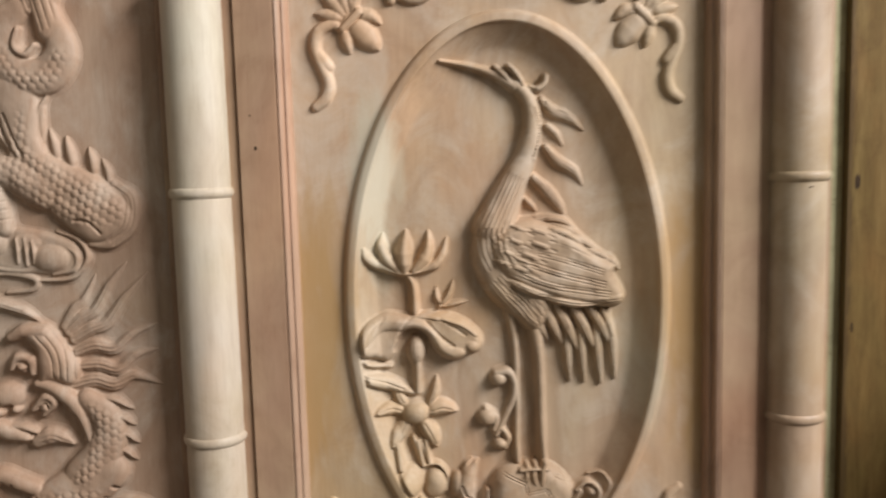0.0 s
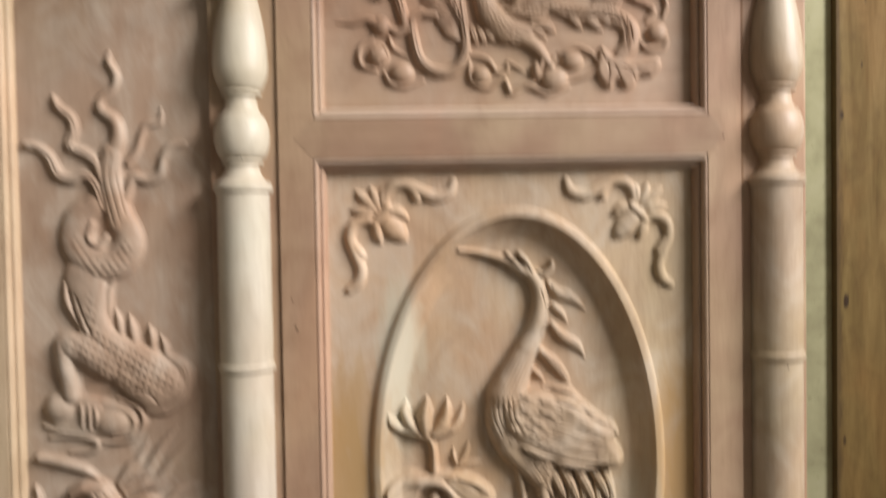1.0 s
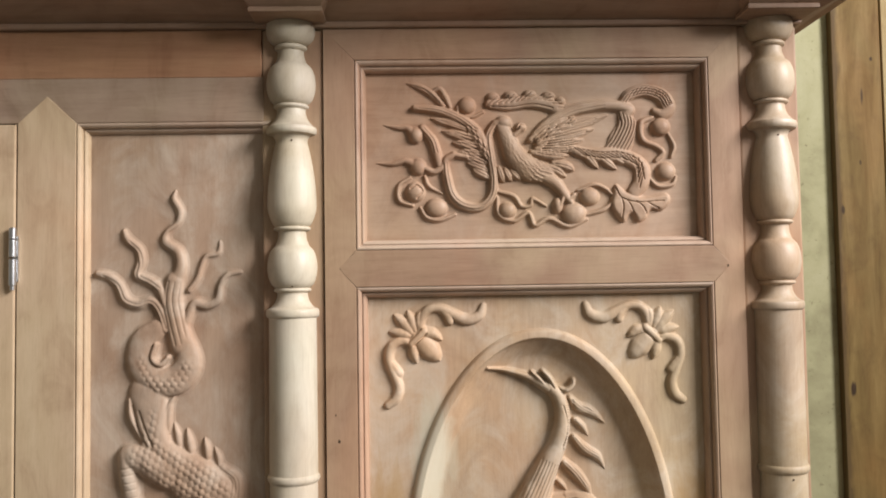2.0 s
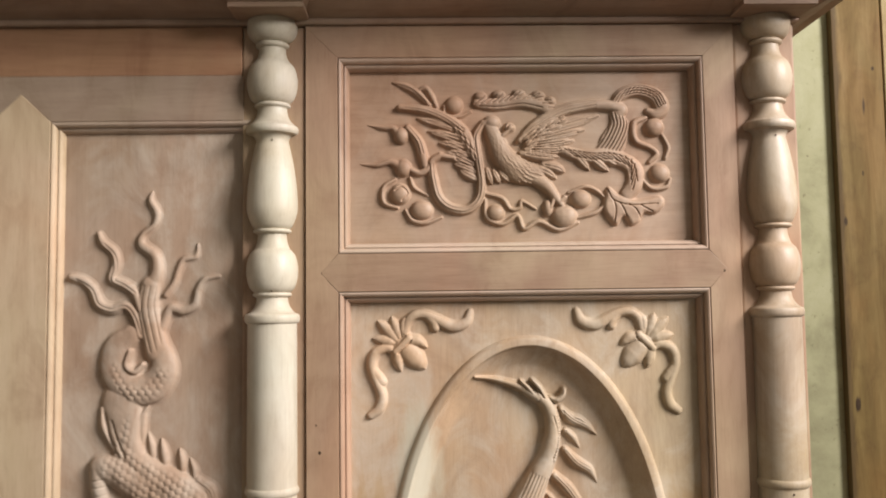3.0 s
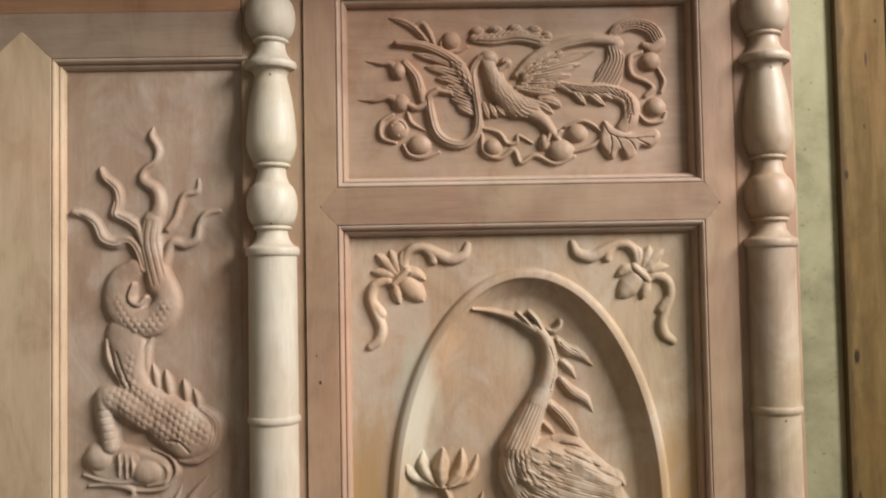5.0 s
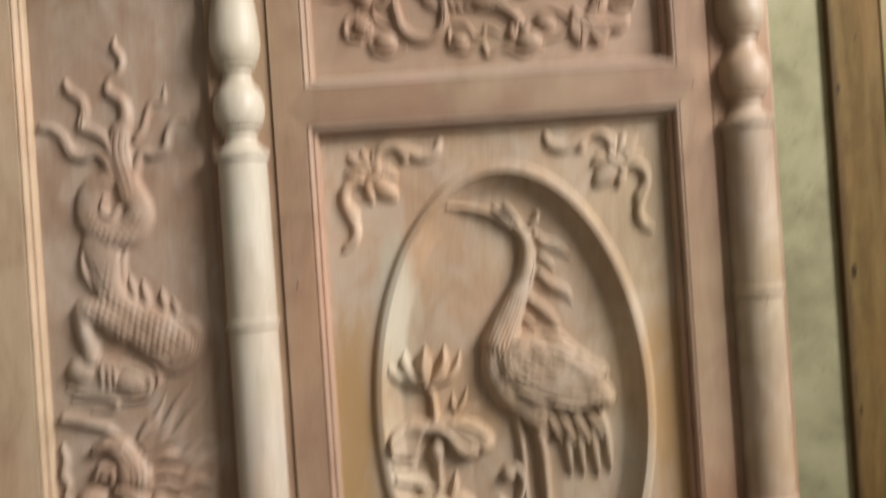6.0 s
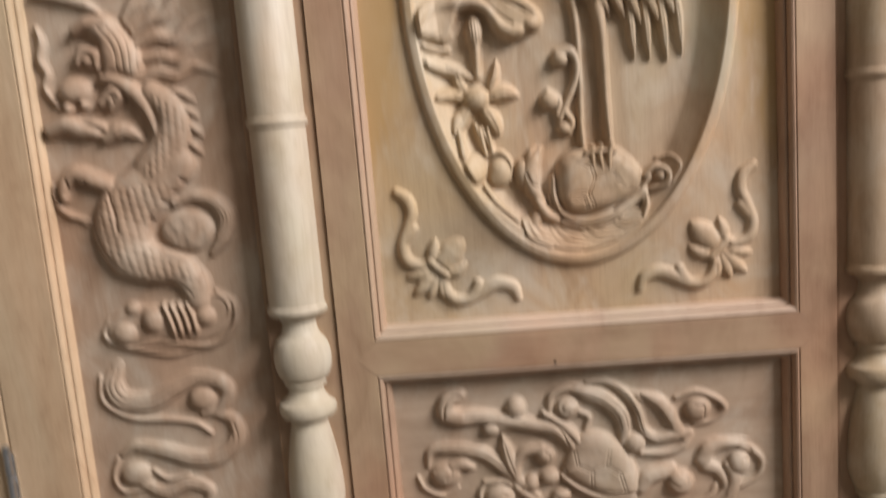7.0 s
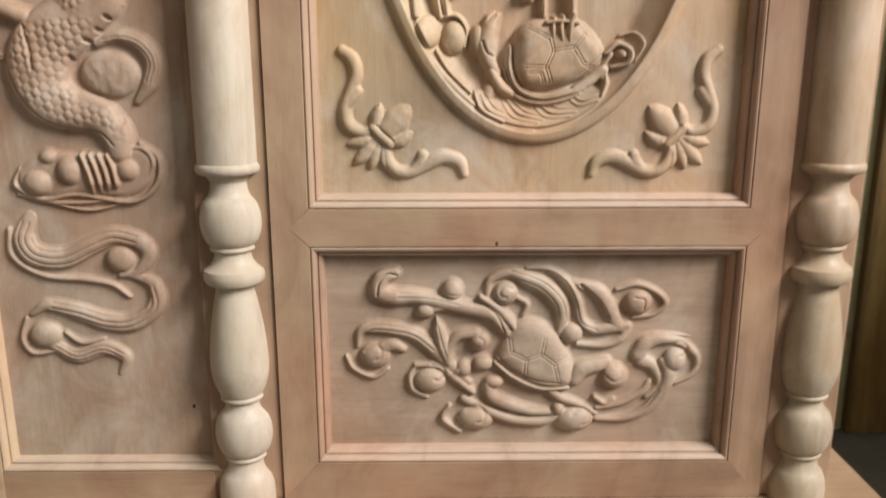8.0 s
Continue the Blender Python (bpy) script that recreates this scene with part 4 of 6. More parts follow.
def carve_turtle():
    c = Carving(-126, 100, -90, 80, 0.55)
    c.area(7, 7.2, [(-86.5, -20.9), (-76.5, -40), (-58.9, -51.6), (-35.5, -58), (-9.3, -56.3), (16.7, -47.7), (37.8, -31.1), (35.7, -16.9), (-27.9, -13.9)])
    c.stroke([7, 9, 8], [1.5, 2.1, 1.5], [(-83.6, -24.6), (-76.5, -40), (-56, -51)])
    c.stroke([8, 9, 8], [1.5, 2.1, 1.5], [(-77.9, -24.6), (-70.2, -38.3), (-50.3, -48.1)])
    c.stroke([8, 9, 7], [1.5, 1.8, 1.2], [(-72.1, -25.8), (-63.2, -37.2), (-44.5, -45.2)])
    c.stroke([8, 9, 8], [1.5, 2.1, 1.5], [(-57, -31.5), (-46.8, -45.8), (-22.5, -52.2)])
    c.stroke([8, 10, 8], [1.5, 2.1, 1.5], [(-51.8, -30.9), (-40.2, -43), (-16.8, -49.3)])
    c.stroke([8, 9, 7], [1.5, 1.8, 1.2], [(-44.8, -32.4), (-33, -41.2), (-12.5, -46.5)])
    c.stroke([8, 9, 8], [1.5, 2.1, 1.5], [(-28, -33.2), (-14.8, -45.9), (9.3, -45.9)])
    c.stroke([8, 10, 8], [1.5, 2.1, 1.5], [(-23.1, -31), (-9.1, -41.9), (15, -41.3)])
    c.stroke([8, 9, 7], [1.5, 1.8, 1.2], [(-15.9, -29.8), (-2.6, -37.3), (19.1, -36.2)])
    c.stroke([8, 9, 8], [1.5, 2.1, 1.5], [(6, -26.7), (17.6, -35), (34.8, -30.5)])
    c.stroke([8, 9, 8], [1.5, 1.8, 1.2], [(10.6, -24.8), (21.2, -30.5), (34.6, -24.8)])
    c.stroke([5, 6, 6, 5], [1.5, 1.8, 1.8, 1.5], [(-105.6, -19.5), (-85.2, -39.4), (-56, -55.3), (-26.7, -59.7)])
    c.stroke([4, 5, 5, 4], [1.2, 1.5, 1.5, 1.2], [(-117.1, -11), (-91, -39.4), (-55.9, -59.7), (-20.8, -63.2)])
    c.stroke([4, 5, 4], [1.2, 1.5, 1.2], [(-15, -60.3), (13.9, -52.6), (39.5, -36.8)])
    c.area(19, 14.5, [(-48, 15.4), (-43.9, 34.7), (-29.4, 45.3), (-6.8, 47.5), (14.5, 45.3), (31.2, 32.7), (40.4, 16.7), (37.1, 2.8), (23.8, -8.9), (1.1, -19.1), (-21.9, -23), (-38.7, -19.6), (-46.5, -5.5)])
    c.stroke([11, 13, 14, 14, 14, 13, 10], [2.7, 3.9, 4.5, 4.8, 4.5, 4.2, 2.4], [(-50.4, 19.6), (-50, -1.3), (-41.6, -19), (-21.7, -27.6), (2.8, -24.7), (25.5, -15.4), (48.7, 12.6)])
    c.stroke([9, 11, 12, 12, 11], [1.8, 2.7, 3, 3, 1.8], [(-55.4, -1.3), (-44.9, -25.2), (-21.6, -33.3), (1.5, -30.4), (18.6, -23.9)])
    c.combed(1.2, 0.7, 4, 3.6, [(-50.4, 18.2), (-50, -2.1), (-41.6, -19.6), (-21.7, -28.1), (2.8, -25.3), (25.5, -15.7)])
    c.combed(1.0, 0.7, 4, 4.8, [(18.1, -11.2), (33.4, 1.4), (49.9, 16.2)])
    ul, a, b, e, f, g = (-33.5, 38.6), (-12.4, 27.6), (-9.1, 16.4), (-15.6, 1.0), (-35.5, 1.7), (-10.7, -13.3)
    r, d, h, top, far = (10.4, 19.8), (20.2, 4.4), (21.8, 33.0), (13.7, 43.7), (36.5, 25.3)
    c.cuts(0.9, 0.65, 2.7, (ul, a), (a, b), (b, r), (r, d), (b, e), (e, f), (e, g), (r, h), (h, top), (h, far), (d, (33.0, -1.0)))
    c.cuts(0.8, 0.6, 2.2, ((-33.0, -4.0), (-20.5, -4.4)), ((-20.5, -4.4), (-17.5, -13.5)))
    c.stroke([8, 13, 15, 13, 9], [3, 7.9, 10, 7.9, 2.7], [(-60.3, -5.5), (-70.8, 7.1), (-73.2, 22.4), (-69.4, 37.4), (-62.2, 48.3)])
    c.knob(12, 9.1, 15.7, (-80.6, 25.1))
    c.stroke([9, 9, 5], [2.4, 3, 1.2], [(-71.7, 33.3), (-68.4, 44.3), (-59.2, 50.2)])
    c.stroke([7, 8, 4], [1.8, 2.4, 1.2], [(-77.4, 36.1), (-71.8, 47), (-65.7, 51.9)])
    c.groove(2.5, 1.5, [(-76.7, 25.1), (-72.9, 15.4), (-67.1, 11.3)])
    c.stroke([11, 14, 13], [4.8, 7.2, 6], [(-67.8, -2.7), (-58.9, -17.3), (-49.3, -23.8)])
    c.knob(11, 7.9, 9.1, (-68.6, -22.4))
    c.stroke([12, 13, 12, 10], [3, 6, 5.7, 3.6], [(12.7, -19.7), (26.8, -12.6), (40.7, -1.4), (39.6, -9)])
    c.stroke([10, 11, 8], [2.4, 3.3, 1.8], [(42.1, -0.5), (42.7, -12.6), (38.4, -25.9)])
    c.stroke([9, 9, 8, 8, 7], [2.4, 3, 3, 2.7, 2.1], [(43.4, 14), (55.3, 22.8), (66.2, 16.1), (62.8, 4.5), (48.7, 0.6)])
    c.knob(9, 5.4, 5.4, (58.1, 13.4))
    c.stroke([4, 5, 5, 4], [1.2, 1.8, 1.8, 1.2], [(56.3, 30.5), (70.4, 32.7), (77.3, 22.2), (69.6, 7)])
    return c


carve_turtle().build("carved_turtle", 0.03, 0.6, oval_ground, wood_panel, oval, "carved shelled creature above carved waves")


def carve_ornament():
    c = Carving(-75, 100, -90, 90, 0.7)
    c.stroke([4.375, 5.625, 6.25, 6.25, 6.25, 6.875, 6.25, 5.625], [3.9, 6, 6.9, 6.5, 5.6, 5.6, 5.2, 4.3], [(86.1, 69.1), (80.8, 56.8), (65.1, 52.2), (47.8, 59.8), (33.3, 66.7), (20.3, 65.9), (11.9, 57.5), (8.9, 45.3)])
    c.stroke([5.625, 6.25, 5.625], [4.3, 6, 5.2], [(36.3, 63.6), (43.2, 57.5), (44.8, 50.7)])
    c.stroke([4.375, 5.625, 6.25, 6.25, 6.25, 6.875, 6.25, 5.625], [4.7, 6, 5.6, 5.2, 5.6, 6, 5.2, 4.3], [(-31.5, -50), (-21.7, -41.8), (-18.4, -27.4), (-24.2, -11.6), (-30, 6.6), (-26, 21.7), (-13.1, 27.8), (-2.4, 24)])
    c.stroke([5.625, 6.25, 5.625], [4.3, 6, 6], [(-28.9, 3.5), (-22.7, -6.3), (-18.9, -11.6)])
    c.petal(7.8, 13.2, [(4, 32), (19.3, 16.8), (32, 3.5)], 0)
    c.petal(6.6, 7.5, [(10.5, 35.8), (23.1, 35.8), (34.9, 27.8)], 0)
    c.petal(6.6, 7.1, [(-0.9, 26.3), (0.7, 13), (4.2, 0.5)], 0)
    c.stroke([8.125, 8.125], [5.6, 5.6], [(-2.4, 24), (12.8, 39.2)])
    c.groove(1.4, 1, [(0.7, 21.7), (16.6, 36.2)])
    c.groove(1.4, 1, [(-5.4, 26.3), (9.7, 41.5)])
    c.petal(6, 7.5, [(-4.7, 33.9), (-15, 36.9), (-29.1, 39.2)], 0)
    c.petal(6, 7.9, [(-1.7, 37.7), (-11.3, 49.1), (-23.2, 59.7)], 0)
    c.petal(6, 7.1, [(2.1, 40.7), (-2.5, 52.9), (-6.4, 64.3)], 0)
    c.petal(6, 5.3, [(6.7, 42.2), (6.6, 54.8), (10.4, 65.1)], 0)
    return c


for fx, fz in ((1, 1), (-1, 1), (1, -1), (-1, -1)):
    carve_ornament().build("corner_ornament", -0.15 if fx > 0 else 0.148, 1.07 if fz > 0 else 0.567, 0.0196, wood_panel, oval, "carved leafy corner scroll", 0, (fx, fz))


def carve_phoenix():
    c = Carving(-205, 205, -105, 110, 0.62)
    c.stroke([6, 7, 6, 4], [7.1, 11.8, 15.7, 13.4], [(115.4, 49.1), (119.3, 35.8), (111, 15.5), (102.9, 3.4)])
    c.combed(1.9, 0.8, 7, 11.8, [(117, 51.9), (119.3, 35.8), (110.2, 15.5), (101.3, 3.4)])
    c.stroke([7, 8, 8, 8, 8, 7, 5], [5.5, 7.1, 7.9, 9.1, 9.4, 7.5, 3.9], [(113.9, 62), (122.9, 73.4), (143.1, 78.5), (163.2, 72.2), (171.1, 58.5), (164.5, 49.5), (154.1, 53.5)])
    c.combed(1.8, 0.8, 5, 6.3, [(116.7, 64.1), (124.9, 73.5), (143.1, 77.7), (161.2, 71.4), (169.1, 58.4)])
    c.ticks(1.5, 0.7, 5.5, 9, [(122.9, 74.3), (143.1, 79.3), (165.2, 72.2)], 1.4)
    c.stroke([6, 7, 7, 7, 7, 5], [5.5, 7.9, 8.7, 8.7, 7.9, 4.7], [(-52, 64.6), (-29.7, 63.2), (-1.7, 66.6), (22.3, 62.8), (37.5, 54.1), (47.2, 58.2)])
    c.knob(7, 7.9, 5.9, (-47.6, 72.7))
    c.knob(7, 8.7, 5.5, (-25.6, 74.5))
    c.knob(7, 8.7, 5.5, (-1.6, 75.5))
    c.knob(7, 8.7, 5.5, (21.6, 73.3))
    c.knob(6, 7.1, 5.5, (36, 67))
    c.ticks(2.0, 0.8, 8.0, 14, [(-49.6, 67.8), (-25.6, 69.7), (-1.6, 73.1), (22.4, 70.1), (42.3, 57.3)], 1.5)
    c.groove(1.3, 0.9, [(-49.6, 60.6), (-25.7, 59.2), (2.3, 62.6), (26.3, 58)])
    c.stroke([6, 7, 7, 7, 7, 7, 6], [5.5, 7.9, 9.4, 9.4, 10.2, 10.2, 8.7], [(48.1, 7), (74, -0.8), (102.1, -0.6), (126.1, -8.5), (136.4, -19.3), (135.4, -35.3), (126.5, -47.4)])
    c.petal(6.5, 5.9, [(64, 1.1), (73.2, -7.6), (81.9, -18)])
    c.petal(6.5, 5.9, [(84, -2.8), (94.8, -11.5), (105.1, -19.5)])
    c.petal(6.5, 5.1, [(102, -3.4), (110, -8.6), (117.2, -11.4)])
    c.combed(1.4, 0.7, 2, 3.4, [(62, 2.5), (86, -1.5), (110, -2.4), (130, -12), (135, -33)])
    c.ticks(1.8, 0.7, 9.4, 17, [(58, 3.1), (86, -1.9), (110.1, -2.6), (130, -12.5), (134.6, -34.5)], -2.2)
    c.area(7, 5.5, [(96.8, -55.5), (103.3, -37.9), (116.8, -47.4), (137.6, -53.7), (165.7, -49.6), (170.4, -60.3), (159.8, -71.2), (146.2, -70.5), (139.7, -80.9), (129.3, -84.9), (121.4, -74.6), (112.5, -85), (103, -77.1), (96.7, -66.7)])
    c.groove(1.4, 0.9, [(102.5, -42.7), (109.6, -54.7), (129.5, -60.6), (161.6, -59.2)])
    c.groove(1.4, 0.9, [(109.6, -54.7), (111.5, -66.6), (109.3, -80.6)])
    c.groove(1.4, 0.9, [(116.7, -57.8), (121.5, -66.6), (127.3, -81.7)])
    c.groove(1.4, 0.9, [(127.5, -59.4), (135.5, -65.7), (141.4, -76.5)])
    c.groove(1.4, 0.9, [(141.5, -60.5), (147.5, -64.5), (155.5, -68.4)])
    c.stroke([8, 8.5, 8.5, 8.5, 8, 7], [3.9, 5.5, 6.7, 6.7, 5.9, 4.7], [(-144.3, 59.7), (-115.3, 56.8), (-89.4, 46.1), (-69.5, 31.4), (-59.6, 16.3), (-57.6, 4.3)])
    c.petal(6.5, 7.1, [(-69.5, 31.4), (-97.4, 40), (-124.4, 47)])
    c.petal(6.5, 7.1, [(-66.3, 20.2), (-89.4, 26.1), (-110.8, 31.1)])
    c.petal(6.5, 6.7, [(-62.4, 10.2), (-81.4, 14.1), (-98.1, 16.8)])
    c.petal(6.5, 6.7, [(-59.6, 0.2), (-75.5, 3.3), (-91.3, 4.8)])
    c.petal(6, 6.3, [(-56.8, -9.7), (-71.5, -4.6), (-84.6, -1.9)])
    c.petal(6, 6.3, [(-55.2, -18.9), (-68.7, -12.6), (-80.6, -8.7)])
    c.petal(6, 5.9, [(-53.6, -27.7), (-64.7, -21.8), (-74.3, -15.9)])
    c.stroke([7, 7], [6.3, 5.5], [(-73.5, 28.2), (-59.6, 4.2)])
    for q in range(5):
        c.combed(1.4, 0.55, 3, 4.2, [(-69 + 2.6 * q, 29 - 9.5 * q), (-92 + 5 * q, 36 - 9.6 * q), (-116 + 9 * q, 44.5 - 10.6 * q)])
    c.plumes([9, 9, 8.4], 4.2, [5.5, 6.3, 5.5], 7, [(-53.6, -3.7), (-61.6, 14.2), (-71.5, 29)])
    c.combed(0.9, 0.7, 3, 3.1, [(-139.1, 59), (-113.3, 54.8), (-89.4, 44.1), (-69.5, 29)])
    c.stroke([7, 8.5, 8.5, 8.5, 8.5, 8, 7], [3.9, 6.3, 7.5, 7.1, 6.7, 7.5, 6.3], [(-1.8, 18.7), (18.2, 37.8), (50.3, 54.2), (86.5, 61), (110.6, 59.6), (121.9, 55.6), (119.4, 51.5)])
    c.petal(7.5, 9.4, [(10.2, 22.8), (50.2, 35.2), (95.3, 48.9)])
    c.petal(7.5, 8.7, [(12.1, 16.8), (46.2, 24.3), (77.5, 31.4)])
    c.petal(7.5, 7.9, [(10.1, 12), (38.1, 15), (65.3, 18)])
    c.petal(7.5, 7.9, [(6.1, 6.7), (30.1, 6.9), (54.9, 6.7)])
    c.petal(7.5, 7.5, [(0.1, 2.7), (26, -1.2), (46, -1)])
    c.petal(8.5, 6.7, [(6.2, 22.8), (22.2, 32.2), (39, 33.9)])
    c.petal(8.5, 6.7, [(14.2, 32.1), (34.2, 41.1), (50.3, 44.5)])
    c.combed(0.9, 0.7, 3, 3.9, [(6.2, 24.8), (26.2, 39), (54.3, 52.6), (90.5, 59.8)])
    for q in range(5):
        c.combed(1.5, 0.55, 4, 5.2 - 0.4 * q, [(16 - q, 24.5 - 5.2 * q), (46 - 2 * q, 33.4 - 8.2 * q), (88 - 9 * q, 46.0 - 11.2 * q)])
    c.plumes([9.2, 9.4, 9], 4.4, [10.2, 8.7, 6.3], 7, [(4.2, 16.7), (22.2, 28.1), (46.2, 39.2)])
    c.petal(8, 7.1, [(26, -11.2), (41.9, -15.1), (51.9, -19.8)])
    c.petal(8, 7.1, [(14, -14.5), (29.9, -20), (41.9, -27.9)])
    c.petal(7, 5.1, [(-41.7, -15.6), (-38.5, -25.6), (-35.4, -33.6)])
    c.petal(7, 5.1, [(-33.8, -17.6), (-29.8, -25.5), (-25.8, -32.3)])
    c.petal(7, 5.1, [(-25.8, -19.5), (-19.9, -25.5), (-13.9, -30.6)])
    c.stroke([9, 10, 11, 11, 9], [8.2, 9.6, 13.4, 15.4, 11.5], [(-38.5, 38.5), (-29.7, 18.5), (-21, -0.3), (-3.9, -17.4), (18, -22.4)])
    c.knob(11, 10.6, 8.7, (-34.9, 40.6))
    c.stroke([9, 8], [4.3, 1.2], [(-41.7, 40.5), (-49.6, 35.6)])
    c.knob(9, 7.1, 5.9, (-13.7, 34.3))
    c.groove(2, 1.2, [(-18.5, 29.4), (-14.5, 36.7), (-8.9, 35.9)])
    c.stroke([8, 8], [3.5, 2.4], [(-21.7, 24.6), (-13, 31.9)])
    c.plumes([9.6, 10.6, 11.6, 11.5, 9.4], 4.0, [6.2, 8.2, 11.5, 13, 9], 17, [(-34.5, 31.7), (-27.7, 16.5), (-19.8, -1.5), (-1.9, -17.4), (16, -23.3)])
    c.stroke([9, 9, 9, 7], [9.4, 7.9, 5.9, 3.5], [(10, -23.3), (27.9, -34.4), (39.4, -49.5), (47.3, -59.8)])
    c.stroke([8, 8], [3.5, 2.8], [(38.6, -50.3), (33.7, -62.3)])
    c.stroke([8, 8], [3.5, 2.8], [(45.7, -55), (50.5, -50.2)])
    c.knob(8, 6.3, 10.2, (30.5, -63.1))
    c.knob(9, 11, 10.6, (-79.5, 62.3))
    c.knob(9.5, 11.8, 12.6, (-144.6, -44.2))
    c.knob(9.5, 13.8, 11.8, (-118.9, -63.9))
    c.knob(9.5, 11, 10.2, (-31.8, -68.2))
    c.knob(9.5, 12.6, 11, (70.4, -52.5))
    c.knob(10, 15.7, 14.2, (50.4, -73.3))
    c.knob(9.5, 12.2, 11.4, (161.1, 33.3))
    c.knob(9.5, 12.2, 11.4, (166.1, -22.3))
    c.stroke([4, 5, 5, 4], [1.6, 2.4, 2.4, 1.6], [(-91.4, 62.2), (-89.4, 50.1), (-73.5, 48.3), (-59.6, 54.4)])
    c.stroke([4, 5, 5, 4], [2, 2.8, 2.8, 2], [(-150.6, -26.3), (-164.3, -36.3), (-164.2, -54.2), (-148.4, -60.9)])
    c.groove(2, 1.2, [(-150.5, -40.2), (-142.6, -36.2), (-135.9, -44.1), (-142.6, -52.1)])
    c.stroke([4, 5, 5, 4], [2, 2.8, 2.8, 2], [(-138.6, -64), (-130.6, -75.8), (-114.9, -78.9), (-96.3, -72.5)])
    c.stroke([4, 5, 5, 5, 5, 5, 5, 4], [2, 2.8, 2.8, 2.8, 2.8, 2.8, 2.8, 2], [(-44.1, -51.5), (-42.5, -73.4), (-23.9, -81.3), (-6.1, -72), (1.8, -87.1), (19.7, -79.1), (43.5, -88.9), (66.3, -80.8)])
    c.stroke([4, 5, 4, 4, 4, 3], [2, 2.8, 2.4, 2.4, 2.4, 1.2], [(-44.9, -44.4), (-23.9, -50.6), (-14, -63.3), (-2.9, -62.5), (-0.1, -54.5), (17, -64)])
    c.stroke([4, 5, 5, 4], [1.6, 2.4, 2.4, 1.6], [(55.7, -45), (75.7, -38.1), (89.7, -42.8), (100.8, -52.7)])
    c.stroke([4, 5, 4], [2, 3.1, 2], [(66.3, -74.9), (87.5, -68.8), (99.5, -59.5)])
    c.stroke([4, 6, 6, 5, 5, 4], [2.4, 3.9, 3.5, 3.1, 3.1, 2.4], [(151.6, 45.3), (136.6, 37.9), (138.4, 17.8), (155.2, 9), (163.1, 1), (154.2, -8.7)])
    c.stroke([4, 5, 4], [2, 2.8, 2], [(170.7, 24.1), (177.3, 9.2), (173.5, -4.1)])
    c.stroke([4, 5, 5, 4], [2, 2.8, 2.8, 2], [(143.9, -28.4), (155.8, -40.4), (173.1, -39.1), (178.8, -29.4)])
    c.stroke([1, 4, 5, 7], [0.8, 2.8, 3.5, 6.3], [(-182.6, 39.3), (-164.8, 35.5), (-152.9, 34.8), (-145.7, 27.6)])
    c.knob(9, 8.7, 10.6, (-142.9, 26))
    c.stroke([7, 7, 7, 6], [4.7, 5.5, 5.9, 4.7], [(-135, 34.9), (-123.1, 19.8), (-117.9, 3.8), (-115.1, -10.1)])
    c.stroke([1, 4, 5, 7], [0.8, 2.8, 3.5, 5.5], [(-192.1, -7.9), (-172.4, -9.3), (-156.6, -6), (-145.5, -10.7)])
    c.knob(9, 9.8, 10.6, (-140.8, -13.1))
    c.stroke([6, 6, 7], [3.5, 3.9, 4.7], [(-132.1, -15.4), (-121, -19.4), (-108.3, -12.9)])
    c.stroke([2, 5, 6, 5], [1.2, 3.9, 3.9, 3.1], [(-152.4, 91), (-136.5, 85.6), (-122.1, 76.8), (-108.6, 62.5)])
    c.stroke([3, 5, 6, 4], [2, 3.1, 3.5, 2.4], [(-124.5, 79.2), (-113.4, 83.4), (-106.2, 73.7), (-100.6, 60.9)])
    c.groove(1.2, 0.9, [(-145.2, 87.9), (-129.3, 80.8), (-113.3, 66)])
    c.stroke([8, 8, 8, 8, 8, 8, 8, 8, 8, 7, 7], [4.7, 5.1, 5.1, 5.1, 5.5, 5.5, 5.5, 5.5, 5.1, 4.7, 3.9], [(-44.8, 39.7), (-53.6, 24.3), (-51.2, -3.7), (-47.7, -31.6), (-51.2, -51.6), (-65.5, -63.6), (-85.3, -61.3), (-99.1, -48.7), (-105.1, -28), (-107.2, -7.3), (-96.5, 1.6)])
    c.stroke([7, 6], [3.9, 3.1], [(-97.3, 1.6), (-80.6, -1.9)])
    c.combed(1.3, 0.7, 2, 2, [(-45.6, 36.4), (-52.8, 22.3), (-50.4, -3.7), (-46.9, -32.4), (-50.9, -52.4), (-65.5, -64.4), (-85.7, -62.1), (-99.9, -49.5), (-105.9, -28), (-107.6, -8.9)])
    c.combed(1.2, 0.7, 2, 2, [(-135, 33.7), (-123.5, 19), (-118.7, 3)])
    c.stroke([4, 4, 3], [2, 2.4, 1.2], [(-132.8, -25), (-128, -36.9), (-112.2, -46.4)])
    return c


carve_phoenix().build("carved_phoenix", 0.0, 1.324, 0.0196, wood_panel_up, upper_panel, "carved bird with long plumes among clouds")


